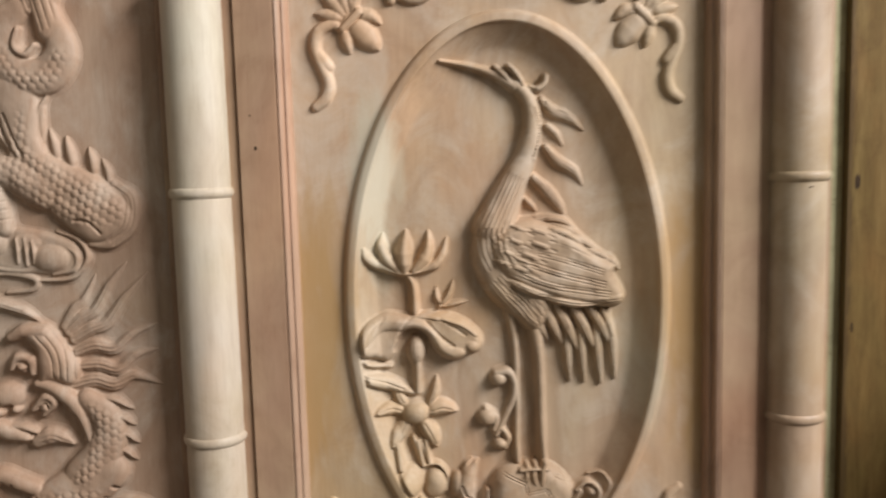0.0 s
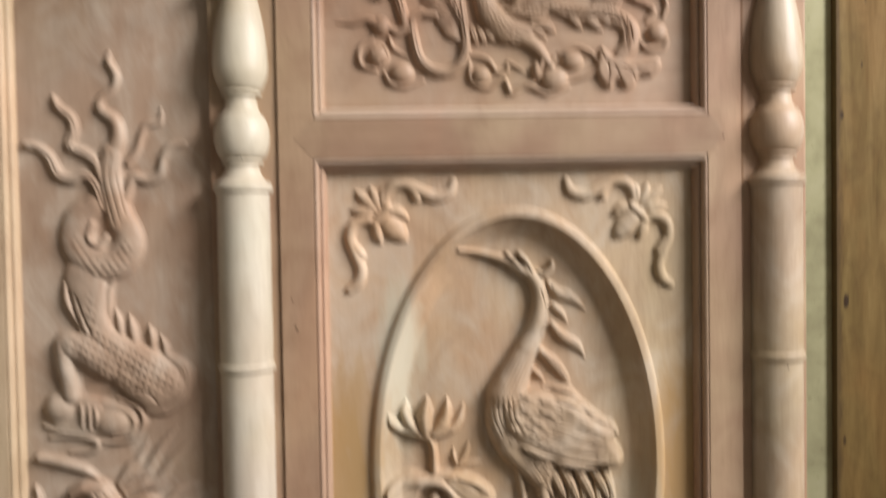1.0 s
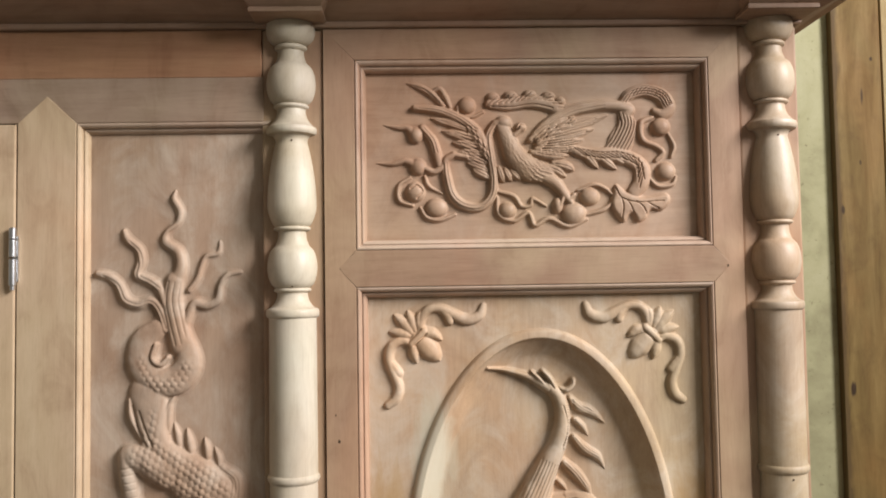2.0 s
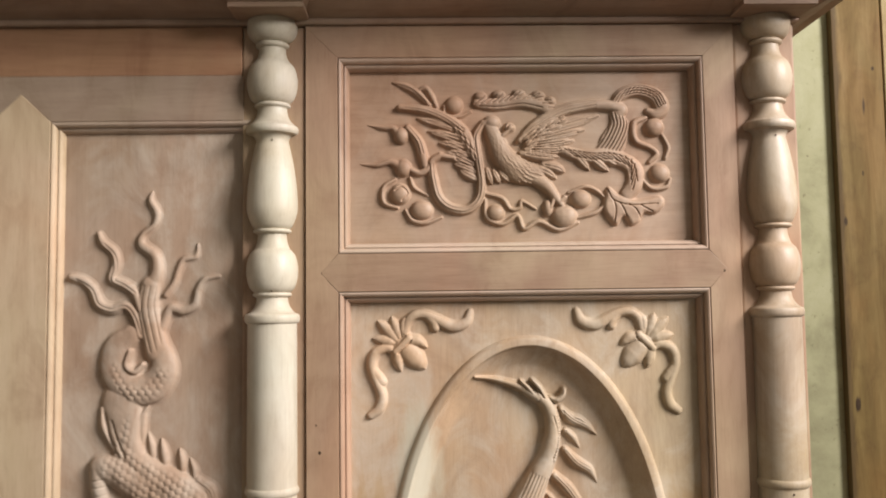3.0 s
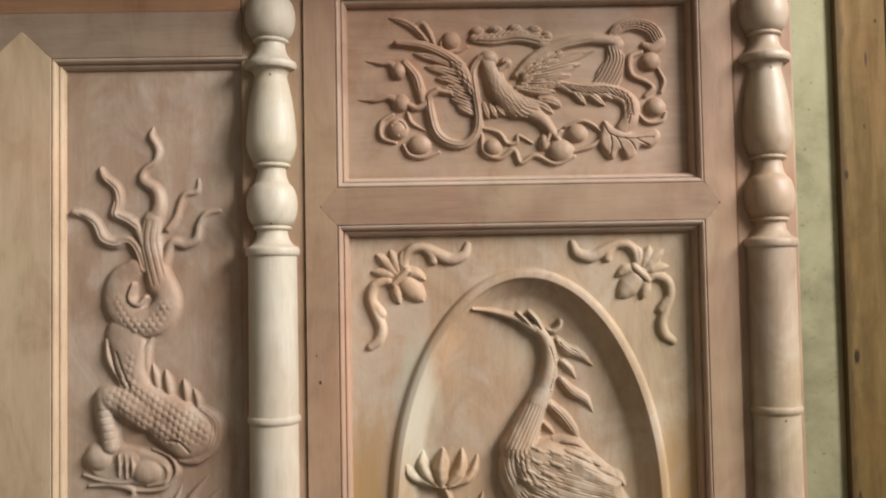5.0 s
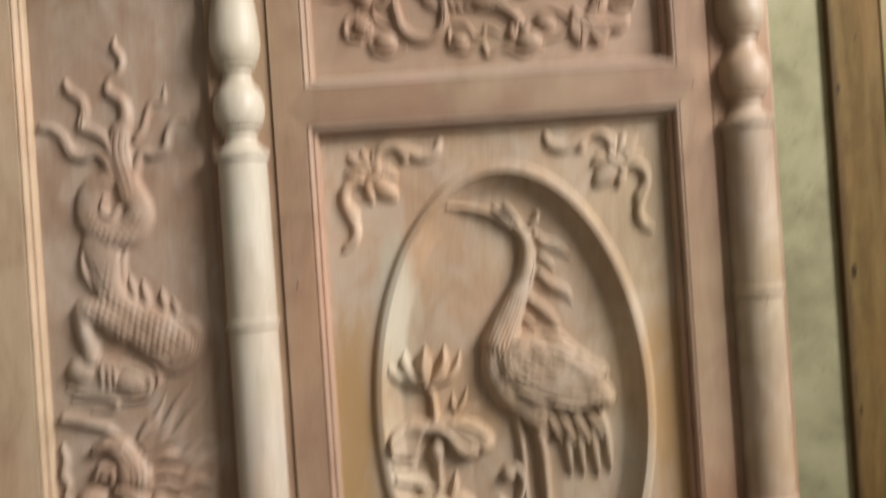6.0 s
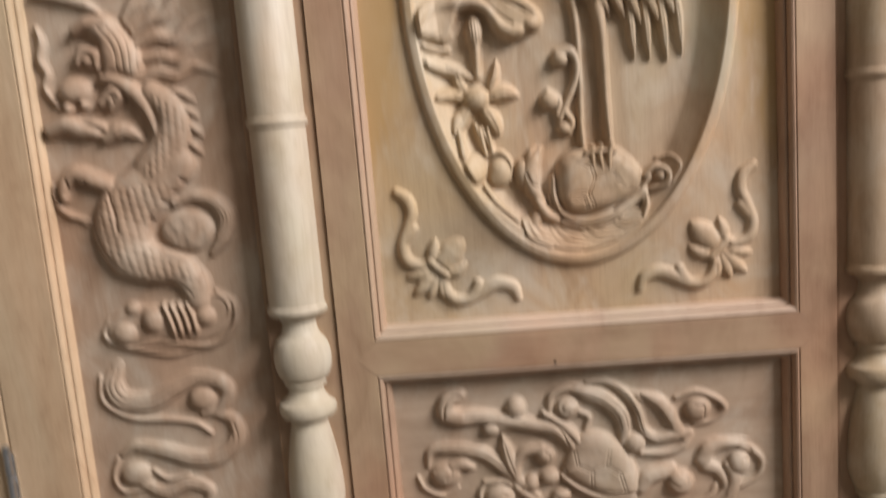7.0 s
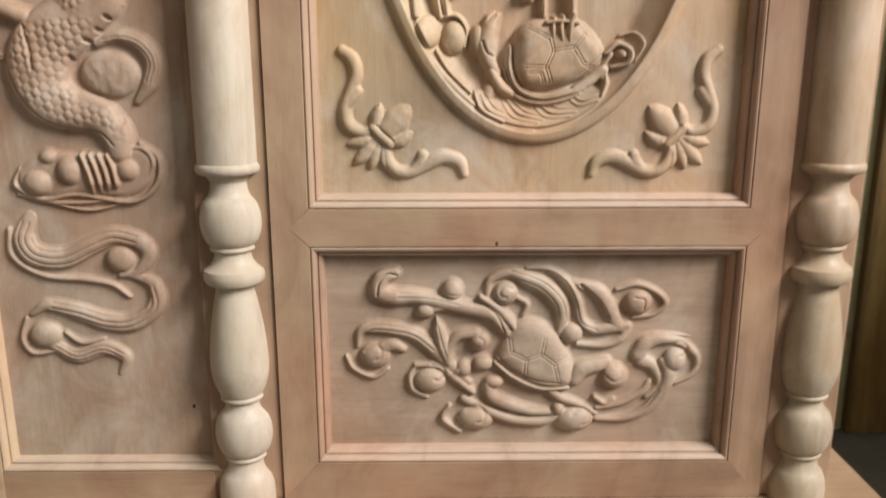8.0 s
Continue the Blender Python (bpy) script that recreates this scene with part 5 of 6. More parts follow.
def carve_scroll_turtle():
    c = Carving(-205, 205, -110, 115, 0.8)
    c.stroke([4, 6, 7, 7, 7, 7, 6, 5], [2.3, 4.6, 6.5, 7.6, 7.6, 7.6, 6.9, 3.8], [(-173.9, 7.5), (-170.3, 24.1), (-156.9, 28.2), (-137.4, 26.4), (-114, 19.7), (-94.5, 3.8), (-77.9, -14), (-58, -32.8)])
    c.combed(1.0, 0.9, 3, 5, [(-166.9, 20), (-157, 26.5), (-137.4, 25.6), (-114, 19.7), (-94.5, 3.8)])
    c.knob(11, 16, 14.5, (-155.6, -2.2))
    c.stroke([8, 8, 6], [7.6, 6.9, 4.6], [(-153.5, 3.2), (-137.7, 9.8), (-126.8, 4.8)])
    c.stroke([4, 5, 5, 4], [1.9, 2.7, 2.7, 1.9], [(-186, -3.3), (-178.5, -16.8), (-158.1, -26.3), (-142.9, -17.9)])
    c.knob(12, 16.8, 13.7, (-98.6, -30))
    c.stroke([4, 6, 6, 4], [2.3, 3.1, 3.1, 2.3], [(-113.6, -15.1), (-119.6, -25.6), (-116.6, -40.6), (-101.9, -49.7)])
    c.stroke([5, 6, 7, 6], [3.1, 4.2, 4.6, 3.8], [(-113.6, -13.8), (-90.6, -13.9), (-73.9, -26.7), (-53.9, -44)])
    c.stroke([6, 7, 8, 7, 6], [4.6, 5.7, 5.7, 5.3, 3.8], [(-63.5, -51.7), (-38.5, -64.8), (-10.1, -75.5), (22.2, -77.4), (40.1, -68.7)])
    c.knob(12, 19.1, 13, (-50.5, -73.5), -10)
    c.stroke([5, 6, 5], [2.7, 3.4, 2.7], [(-78.7, -60.2), (-85.1, -74.2), (-67.3, -89.2)])
    c.stroke([8, 9, 9, 8, 6], [5.3, 7.3, 7.3, 5.7, 3.8], [(-38.1, -35.4), (-33.9, -48.4), (-18.5, -57.1), (5.8, -65.1), (30.8, -67.8)])
    c.knob(10, 10.7, 7.6, (-31.7, -32.1))
    c.stroke([8, 10, 10, 10, 9, 9, 9], [6.9, 9.2, 10.3, 9.2, 8, 7.3, 7.6], [(-134.6, 86.9), (-147.3, 81), (-149.1, 67.7), (-134.9, 61.6), (-112.9, 61.5), (-84.6, 54.9), (-57.4, 48.3)])
    c.stroke([9, 10, 9, 7], [7.3, 7.6, 6.1, 4.6], [(-57.4, 48.3), (-35.9, 42.9), (-24, 30.5), (-15.1, 18)])
    c.knob(11, 10.7, 12.2, (-75.7, 68.6))
    c.stroke([7, 7], [4.6, 3.8], [(-80.7, 63.4), (-65.2, 51.2)])
    c.knob(10, 10.3, 8.4, (-102.9, 46.8))
    c.stroke([7, 7], [5.3, 3.8], [(-101.3, 47.2), (-80.7, 50.8)])
    c.petal(10, 8.8, [(-78.7, -11), (-86.6, 14.2), (-92, 40.2)])
    c.stroke([8, 9, 9, 9], [4.2, 5.3, 5.7, 6.1], [(-80.3, -9.7), (-78.7, 7.1), (-68.6, 19.5), (-51.3, 21.9)])
    c.knob(12, 11.1, 11.1, (-47.3, 13.6))
    c.knob(9, 8.4, 9.9, (-63.7, -17.4))
    c.knob(9, 11.4, 8.4, (-43.1, -11.6))
    c.petal(8, 5.3, [(-74.7, -23.7), (-64.9, -15.3), (-59, -9)], 0)
    c.area(12, 17.6, [(-32.5, -6.6), (-24.5, 13.1), (-13, 30.4), (0.9, 37.8), (17, 35.3), (32.7, 22.8), (45.2, 3.1), (51, -15.9), (47.8, -36.3), (20.3, -40), (-7.1, -27.1)])
    c.stroke([8, 9, 9, 8], [2.3, 3.1, 3.1, 2.3], [(-31.3, -9.1), (-11.9, -25.8), (16.3, -38.7), (46.7, -38.9)])
    c.groove(1.5, 0.9, [(-29, -0.3), (-18.1, -13), (-7.3, -20.7), (6, -27.1), (18.8, -29.8), (38.1, -32.4)])
    a, b, r, d, e, f, g, h = (1.0, -5.0), (17.0, 0.5), (31.0, -10.5), (35.5, -29.0), (0.5, -23.0), (-14.0, 3.0), (20.5, 18.0), (45.0, -5.0)
    c.cuts(0.9, 0.7, 3.0, (f, a), (a, b), (b, r), (r, d), (a, e), (b, g), (r, h), (f, (-16.0, 18.0)))
    c.stroke([8, 9, 9, 8], [3.1, 4.6, 5, 3.8], [(-46.2, 61.2), (-31, 50.6), (-19.1, 38.3), (-10.6, 26.3)])
    c.groove(1.6, 1.1, [(-43.8, 55.1), (-29.6, 41.6), (-21.1, 23)])
    c.knob(11, 13, 13, (-20.7, 65.2))
    c.stroke([5, 6, 7, 9, 9, 9, 8, 6], [3.1, 4.6, 5.7, 7.6, 8.8, 8.4, 6.9, 4.6], [(-40, 62), (-36.4, 79), (-17.2, 86.9), (-0.9, 81.2), (18.6, 72.3), (33.9, 56.1), (38.4, 39.7), (35.8, 23.2)])
    c.combed(1.1, 0.9, 2, 3.4, [(-17.2, 86.1), (2.2, 80.4), (18.6, 72.3), (33.9, 56.1), (38.4, 38.5)])
    c.stroke([4, 6, 7, 7, 7, 8, 8, 6], [1.9, 3.1, 4.2, 4.6, 4.6, 5.3, 6.9, 5.3], [(-0, 91.6), (21.9, 90.7), (41.7, 77), (53.3, 56.8), (58, 36.3), (70.3, 25.5), (90.6, 27.9), (105.4, 29.5)])
    c.groove(1.3, 0.9, [(5.8, 90), (25.1, 88.3), (41.8, 75.4), (51.8, 56), (58.1, 34.3), (74.2, 25.5)])
    c.stroke([4, 7, 8, 8, 5], [3.1, 7.6, 8.4, 7.6, 3.8], [(48.7, 76.2), (72.4, 66.4), (85.6, 49.3), (94.3, 32), (103.8, 22.9)])
    c.groove(2.5, 2.3, [(56.6, 73), (74.7, 56.7), (85.4, 38.3)])
    c.knob(11, 12.2, 11.4, (48.4, 21.5))
    c.stroke([5, 6, 7, 5], [3.1, 4.2, 5, 3.8], [(55.2, 8.9), (81.3, 8), (99.1, 14.6), (107.1, 27)])
    c.knob(11, 14.9, 13.7, (115.8, 54.5))
    c.stroke([4, 5, 5, 6, 5, 4], [2.3, 3.1, 3.1, 3.4, 3.1, 2.3], [(93.6, 68), (114.7, 73.6), (135.4, 64.6), (143.9, 53.2), (132.2, 41.8), (111.2, 37.7)])
    c.groove(1.6, 1.1, [(111.5, 60.6), (121.4, 58.5), (120.8, 48.4)])
    c.stroke([5, 5, 4], [3.1, 3.4, 2.3], [(-9, 60.3), (1.3, 52.9), (-2.7, 40.7)])
    c.stroke([8, 9, 9, 7], [7.6, 9.2, 8.4, 6.1], [(53.5, -29.9), (60.3, -18.9), (76, -13.9), (86.1, -10.5)])
    c.knob(12, 14.1, 14.5, (94.9, -26.7))
    c.stroke([5, 5, 4], [3.1, 3.1, 2.3], [(75.6, -50.3), (86, -57.7), (95.8, -53.4)])
    c.knob(12, 20.6, 13.7, (54.4, -74.9))
    c.knob(10, 7.3, 7.3, (37.1, -63.5))
    c.stroke([7, 7, 6, 4], [5.3, 5, 4.2, 2.3], [(28.4, -42.7), (41.5, -52.2), (57.8, -58.4), (77.7, -69.8)])
    c.stroke([4, 6, 7, 8, 8, 6], [2.7, 4.6, 6.5, 7.6, 7.6, 4.6], [(77.9, -76), (107, -75.2), (131.4, -64), (146.3, -45), (152.2, -23.6), (145.3, -10)])
    c.combed(1.0, 0.9, 2, 3.1, [(86.8, -76), (109, -74.4), (131.4, -63.1), (145.5, -44.1)])
    c.stroke([4, 5, 5, 4], [2.7, 4.2, 4.2, 3.1], [(78.2, -63.3), (102.1, -57.8), (124.7, -44.9), (132.8, -33.3)])
    c.knob(11, 12.6, 14.1, (157.5, -7.9))
    c.stroke([7, 8, 7, 6, 5, 5, 4], [8.4, 8.4, 5.7, 4.6, 3.8, 3.8, 2.7], [(119.8, -2.3), (127, 10.3), (145.7, 14.4), (165.8, 8.9), (181.2, -5.9), (178.1, -23.7), (160.1, -34.8)])
    c.stroke([6, 6, 5, 4], [7.6, 5.7, 4.2, 3.1], [(124.2, -9.9), (135.8, -16.7), (142.9, -35.5), (130.6, -50.5)])
    c.stroke([2, 3, 1], [1.5, 1.9, 0.8], [(133.5, 20.3), (157.2, 18.5), (173.9, 16.8)])
    c.groove(0.9, 2.3, [(152.4, 8.5), (161.6, 12.2), (169.1, 6.7), (168.5, -1.2), (162.7, -2.9)])
    c.groove(0.9, 2.3, [(-166.1, 4.1), (-157.3, 9.9), (-149.6, 5.7), (-149.7, -2.2), (-154.9, -5.2)])
    c.groove(0.9, 2.3, [(-96.9, -12.2), (-86.6, -13.9), (-83.1, -22.8), (-88.3, -28.8), (-93.8, -27.5)])
    c.groove(0.9, 2.3, [(-59.8, -63), (-49, -58.7), (-41.3, -65.2), (-42.4, -74), (-48.8, -75.7)])
    c.groove(0.9, 2.3, [(84, -24.1), (93.5, -30.1), (101.2, -25.5), (100.4, -17.4), (95.1, -14.8)])
    c.groove(0.9, 2.3, [(51.3, -67.1), (62, -62.3), (70, -68.9), (68.7, -77.7), (62.7, -79.8)])
    c.groove(0.9, 2.3, [(-13.8, 70.4), (-21.2, 73.7), (-26.6, 69.3), (-25.7, 63.2), (-21, 62)])
    c.groove(0.9, 2.3, [(-55.2, 12), (-48.8, 7.8), (-43.7, 10.7), (-43.8, 16.1), (-47.4, 18.2)])
    c.groove(2, 1.5, [(-152.3, 64.1), (-149.7, 78.2), (-141.5, 86.5), (-132.3, 85.3)])
    c.combed(0.9, 0.8, 3, 4.6, [(-130.6, 66.4), (-99.3, 65.1), (-67.5, 58.1)])
    return c


carve_scroll_turtle().build("carved_shell_scroll", 0.0, 0.31, 0.0196, wood_panel_x, lower_panel, "carved shell among leafy scrolls and clouds", fillet=3.0)


def carve_dragon():
    c = Carving(-108, 112, -520, 430, 0.9)
    c.stroke([6, 6, 6, 7, 7, 7, 7, 7], [4, 4.9, 5.3, 6.2, 6.2, 5.7, 5.7, 5.3], [(-88.7, 285.2), (-75.7, 281.8), (-64.3, 272.2), (-55.2, 253.1), (-40.4, 247), (-25.4, 251), (-14.4, 240.1), (-7.4, 216.7)])
    c.stroke([5, 6, 6, 6, 6, 7, 7, 7], [2.6, 4.4, 4.9, 5.3, 5.3, 5.7, 5.3, 4.4], [(-57.7, 336.6), (-52.7, 325.6), (-39.9, 314.3), (-37.3, 299.4), (-41.3, 282.8), (-26.4, 275.4), (-15, 266.3), (-7.6, 246.2)])
    c.stroke([2, 5, 5, 4, 5, 6, 7, 7, 7], [1.3, 4, 4.4, 3.1, 3.5, 5.3, 6.2, 7.1, 8.8], [(4.1, 385.4), (2.2, 374.3), (9.4, 360.2), (6.7, 346.1), (-6.1, 334.6), (-7.6, 322.3), (7.4, 310.1), (10.4, 290.8), (3, 273.3)])
    c.stroke([2, 4, 4.5, 4.5, 5, 5], [1.8, 3.5, 3.5, 3.5, 3.5, 3.5], [(57.6, 322.6), (55.6, 308.5), (41, 304.1), (34.7, 290.9), (30.6, 277.8), (20.5, 263.7)])
    c.stroke([3, 5, 5, 6, 6, 6, 6, 5], [2.2, 4, 4, 5.3, 5.7, 5.7, 4.9, 4.4], [(82.6, 284.5), (67, 281.4), (58.5, 269.1), (55, 251.6), (41.7, 245), (26.9, 247.2), (18.6, 229.8), (14.7, 211.5)])
    c.combed(1.2, 1.1, 2, 2.2, [(-83.5, 280.9), (-66, 270.5), (-56.9, 252.2), (-40.4, 245.3), (-25.8, 248.8), (-16.1, 238.4), (-8.7, 216.7)])
    c.combed(1.2, 1.1, 2, 2.2, [(-51.7, 322.1), (-40.2, 310.3), (-37.3, 295.9), (-39.5, 281), (-26.4, 273.2), (-14.9, 264.5)])
    c.stroke([8, 8, 9, 9], [10.6, 12.4, 13.2, 15], [(3, 275.5), (0.5, 251.5), (5.3, 225.4), (12.4, 198.5)])
    c.combed(1.0, 1, 3, 7.1, [(3.9, 273.3), (0.9, 251.5), (5.8, 225.4), (12.3, 199.4)])
    c.stroke([8, 9, 10, 10, 10, 10, 9, 8], [12.4, 15.9, 17.7, 18.5, 18.5, 16.8, 13.2, 9.7], [(-19, 216.7), (-34.2, 202.8), (-36.2, 177.7), (-20.3, 157), (3.8, 156.2), (18.9, 173.4), (17.6, 194.2), (10.4, 211.5)])
    c.stroke([10, 11, 11, 10], [3.5, 4.4, 4.4, 3.5], [(-3.7, 183.8), (-12.9, 175.2), (-22.1, 182.9), (-18.6, 198.5)])
    c.groove(3, 1.8, [(-9.1, 194.2), (-8, 184.2), (-14, 182.1)])
    c.scales(1.5, 8.4, [(-35, 199.3), (-40.4, 173.4), (-22.9, 141.1), (9.3, 141.1), (30.2, 169.1), (17, 182.1), (-4, 160.5), (-17, 164.8), (-28.1, 182.1)], 0)
    c.stroke([9, 10, 11, 11, 12, 13, 13], [23.1, 19.4, 17.2, 18.6, 21.6, 23.9, 22.4], [(-28.6, 140.9), (-24.2, 115.6), (-21.6, 93.8), (-13.7, 71), (7.8, 52.9), (32.2, 39.4), (54.9, 24)])
    c.stroke([12, 13, 12], [22.4, 27.6, 20.9], [(19.3, 34.2), (42, 20.7), (60.1, 19.1)])
    c.stroke([6, 8, 8, 7, 5], [4.5, 8.2, 9, 6.7, 3.7], [(60, 50.8), (75.8, 35.7), (73, 10.6), (53.9, -6.7), (34.3, -7.6)])
    c.combed(1.0, 0.8, 3, 3.7, [(61.6, 47.8), (75.1, 34.9), (72.3, 10.6), (55.1, -5.6)])
    c.groove(2, 1.5, [(21.9, 16.4), (36.2, 14.6), (46.5, 3.2)])
    c.stroke([6, 8, 6], [2.6, 4.5, 2.6], [(-50.4, 134.2), (-47.5, 112.5), (-37.6, 89.8)])
    c.stroke([6, 9, 6], [3, 4.1, 2.2], [(-42, 120.3), (-34.5, 94.1), (-24.3, 73.8)])
    c.groove(2, 1.5, [(-46.6, 126.9), (-40.9, 105.1), (-31.6, 83.1)])
    c.groove(2, 1.5, [(-37.8, 119.5), (-30, 97.6), (-21.2, 78.5)])
    c.petal(6, 5.6, [(23.3, 65.3), (20.7, 81.8), (17.3, 98.3)], 0)
    c.petal(6, 5.2, [(42.4, 59.3), (41.7, 72.2), (38.2, 86.9)], 0)
    c.petal(5, 4.8, [(9, 73), (6.4, 89.4), (2, 105.9)], 0)
    c.petal(5, 4.8, [(-4.1, 93.3), (-3.9, 115.1), (0.2, 134.9)], 0)
    c.petal(5, 4.1, [(-8.4, 111.6), (-3.9, 126), (5.9, 140.2)], 0)
    c.petal(5, 4.1, [(56.2, 48), (55.2, 62.7), (49.8, 75.6)], 0)
    c.stroke([13, 15, 15, 12], [19.4, 18.6, 15.7, 11.2], [(-5.2, 45.9), (-26, 59.2), (-43.4, 65.9), (-51.8, 69)])
    c.stroke([13, 13, 12, 12], [10.4, 10.1, 9.3, 9.3], [(-52.7, 67.2), (-51.2, 45.3), (-47.9, 25), (-46.3, 10.2)])
    c.scales(1.6, 8.6, [(-25.3, 126.4), (-36, 97.7), (-50.4, 69), (-34.4, 39.3), (3.8, 16.2), (50.4, 7.5), (76.5, 21.6), (52.8, 51.7), (14.3, 71), (-9.9, 86.2), (-15, 119)], 20)
    c.ticks(1.2, 1, 8.2, 5, [(-51.3, 54.4), (-49, 36), (-46.6, 17.6)])
    c.area(5.5, 7, [(-80, -4), (-68, 14), (-40, 12), (-8, 6), (18, -4), (27, -20), (16, -36), (-20, -36), (-62, -27)])
    c.stroke([3, 6, 6, 6, 5], [2, 3, 3.2, 3, 2], [(2, 6), (24, -4), (30, -22), (14, -40), (-18, -42)])
    c.knob(12, 17.2, 15.7, (-59.4, -2.7))
    c.stroke([10, 11, 8], [2.2, 3, 2.2], [(-35.4, 0.3), (-34, -10.9), (-35.5, -23.4)])
    c.stroke([10, 11, 8], [2.2, 3, 2.2], [(-27.5, 0.1), (-26.1, -11.8), (-27, -25.9)])
    c.stroke([10, 11, 8], [2.2, 3, 2.2], [(-20.5, -2.4), (-19, -13.5), (-20.4, -24.6)])
    c.knob(9, 18.6, 11.2, (-27.1, -4.4))
    c.knob(11, 20.9, 14.9, (-4.2, -19.9))
    c.stroke([5, 7, 7, 5], [2.2, 3.4, 3.4, 2.2], [(4.3, -5.3), (19.9, -16.9), (16.9, -31.7), (-3.7, -36.3)])
    c.stroke([4, 6, 6, 5], [2.2, 3.4, 3.4, 2.2], [(-78, -22.2), (-56.8, -28.4), (-31.7, -31.7), (-13.5, -29.7)])
    c.stroke([4, 5, 6, 5, 3], [2.2, 3.4, 4.1, 3.4, 1.5], [(-71.7, -35.4), (-46.3, -34.3), (-21.4, -40.6), (-25.6, -50.5), (-51.2, -53.5)])
    c.stroke([8, 9, 8, 4], [4.8, 6, 4.8, 1.5], [(-84, -57.3), (-59, -63), (-36, -71.2), (-17.6, -84.5)])
    c.combed(1.0, 0.9, 3, 3.4, [(-80.4, -57.4), (-59, -63), (-36, -71.2)])
    c.stroke([6, 7, 7, 5, 1], [6, 8.2, 7.5, 5.2, 1.1], [(5.6, -147.9), (29.8, -143), (48, -148.3), (66.9, -140.5), (95.3, -151.1)])
    c.stroke([6, 7, 7, 5, 1], [5.2, 7.5, 6.7, 4.5, 1.1], [(12.2, -129.1), (34.4, -127.9), (52.5, -133.1), (69.9, -119.6), (91.2, -114.6)])
    c.stroke([6, 7, 7, 5, 1], [5.2, 7.5, 6.7, 4.5, 1.1], [(11.1, -115.7), (31.8, -108.8), (50, -112.4), (67.3, -98.6), (92.5, -88.8)])
    c.stroke([5, 6, 6, 4, 1], [5.2, 6.7, 6.7, 4.5, 1.1], [(10.1, -102.4), (29.1, -91.6), (44, -86.4), (61.9, -62.5), (85.6, -37.2)])
    c.stroke([5, 6, 6, 4, 1], [5.2, 6.7, 6, 4.1, 1.1], [(5, -94.6), (20.6, -80), (33.8, -72.9), (48, -48.9), (66.4, -26.1)])
    c.stroke([4, 5, 4, 1], [4.5, 5.2, 3.7, 1.1], [(1.7, -88.9), (13.8, -70.4), (23.5, -61.3), (35.8, -37.2)])
    c.combed(1.2, 0.8, 3, 4.1, [(7.4, -147.6), (29.8, -143), (48, -147.9), (66.9, -140.9)])
    c.combed(1.2, 0.8, 3, 4.1, [(14.1, -128.7), (34.4, -127.9), (52.6, -132.4), (67.9, -121.4)])
    c.combed(1.2, 0.8, 3, 4.1, [(13, -115), (31.7, -109.2), (50, -111.7), (66.1, -100.1)])
    c.combed(1.0, 0.8, 3, 3.7, [(12, -101.3), (29, -92), (44.1, -85.7), (57.9, -68)])
    c.combed(1.0, 0.8, 3, 3.4, [(7, -92.8), (20.5, -80.4), (33.9, -71.8), (45.9, -52.6)])
    c.area(13, 14.1, [(-47.5, -90.7), (-25.7, -83.2), (-6.7, -90.2), (4.9, -106.8), (15.9, -123.4), (16.8, -137.1), (7.7, -148.1), (-11.2, -144.3), (-24.3, -145), (-27.6, -124.3), (-29.5, -108.4)])
    c.combed(1.4, 0.9, 4, 9.9, [(-14.9, -89.5), (-3.2, -106.1), (1.5, -122.2), (1.3, -140.3)])
    c.stroke([12, 14, 13], [5.7, 8, 7.5], [(-47.7, -96.7), (-33.8, -90.5), (-16.4, -92)])
    c.stroke([10, 13, 13, 10], [3.3, 6.1, 6.4, 4.2], [(-49.5, -128.2), (-42.1, -116.8), (-30.3, -120), (-29.9, -133.2)])
    c.knob(12.5, 8, 7.1, (-38.8, -126.6))
    c.groove(2, 1.4, [(-44.1, -127), (-39.9, -130.6), (-33.5, -128.8)])
    c.groove(5, 3.3, [(-49.6, -108.9), (-38.6, -109.4), (-30.1, -112.8)])
    c.knob(13, 18.4, 14.6, (-56.8, -155.6))
    c.knob(13, 7.1, 6.1, (-65.3, -171.5))
    c.knob(11, 5.7, 5.2, (-49.4, -169.3))
    c.groove(4, 2.4, [(-59.9, -167.3), (-53.6, -165.5)])
    c.groove(4, 2.8, [(-48.6, -140.7), (-36.9, -141.7), (-33.5, -151.1)])
    c.stroke([11, 13, 13, 11], [8.5, 10.6, 9, 6.1], [(-87.1, -191.1), (-70.2, -187.3), (-57.8, -193), (-41.8, -198.4)])
    c.groove(3, 1.9, [(-75.4, -197.4), (-68, -196.8)])
    c.groove(4, 2.1, [(-84.6, -202.5), (-63.2, -204.6), (-39, -203.8)])
    c.stroke([8, 10, 9], [2.8, 4.2, 3.3], [(-53.2, -186.4), (-41.5, -188.5), (-32.6, -192.7)])
    c.stroke([9, 11, 10, 6], [7.1, 9.4, 7.5, 2.4], [(-31.4, -203.9), (-19.1, -198.4), (-7.2, -199.4), (3.6, -207.2)])
    c.combed(1.2, 0.7, 3, 4.7, [(-26.5, -200.1), (-14.1, -196.9), (1.4, -205.9)])
    c.stroke([11, 13, 14, 13, 12, 8], [5.2, 7.1, 9, 8.5, 6.6, 2.4], [(-25.9, -144.4), (-11.7, -148.4), (1.5, -158.1), (9.6, -168.4), (17.3, -186.3), (21.7, -211)])
    c.knob(12, 10.4, 9.4, (-19.6, -166))
    c.stroke([11, 13, 12, 9], [3.8, 5.4, 5, 3.3], [(-31.5, -169.6), (-18.8, -157.4), (-10.7, -164), (-22.5, -175.9)])
    c.groove(2.5, 1.2, [(-26.2, -168.9), (-18.8, -163.8), (-16.6, -168.6)])
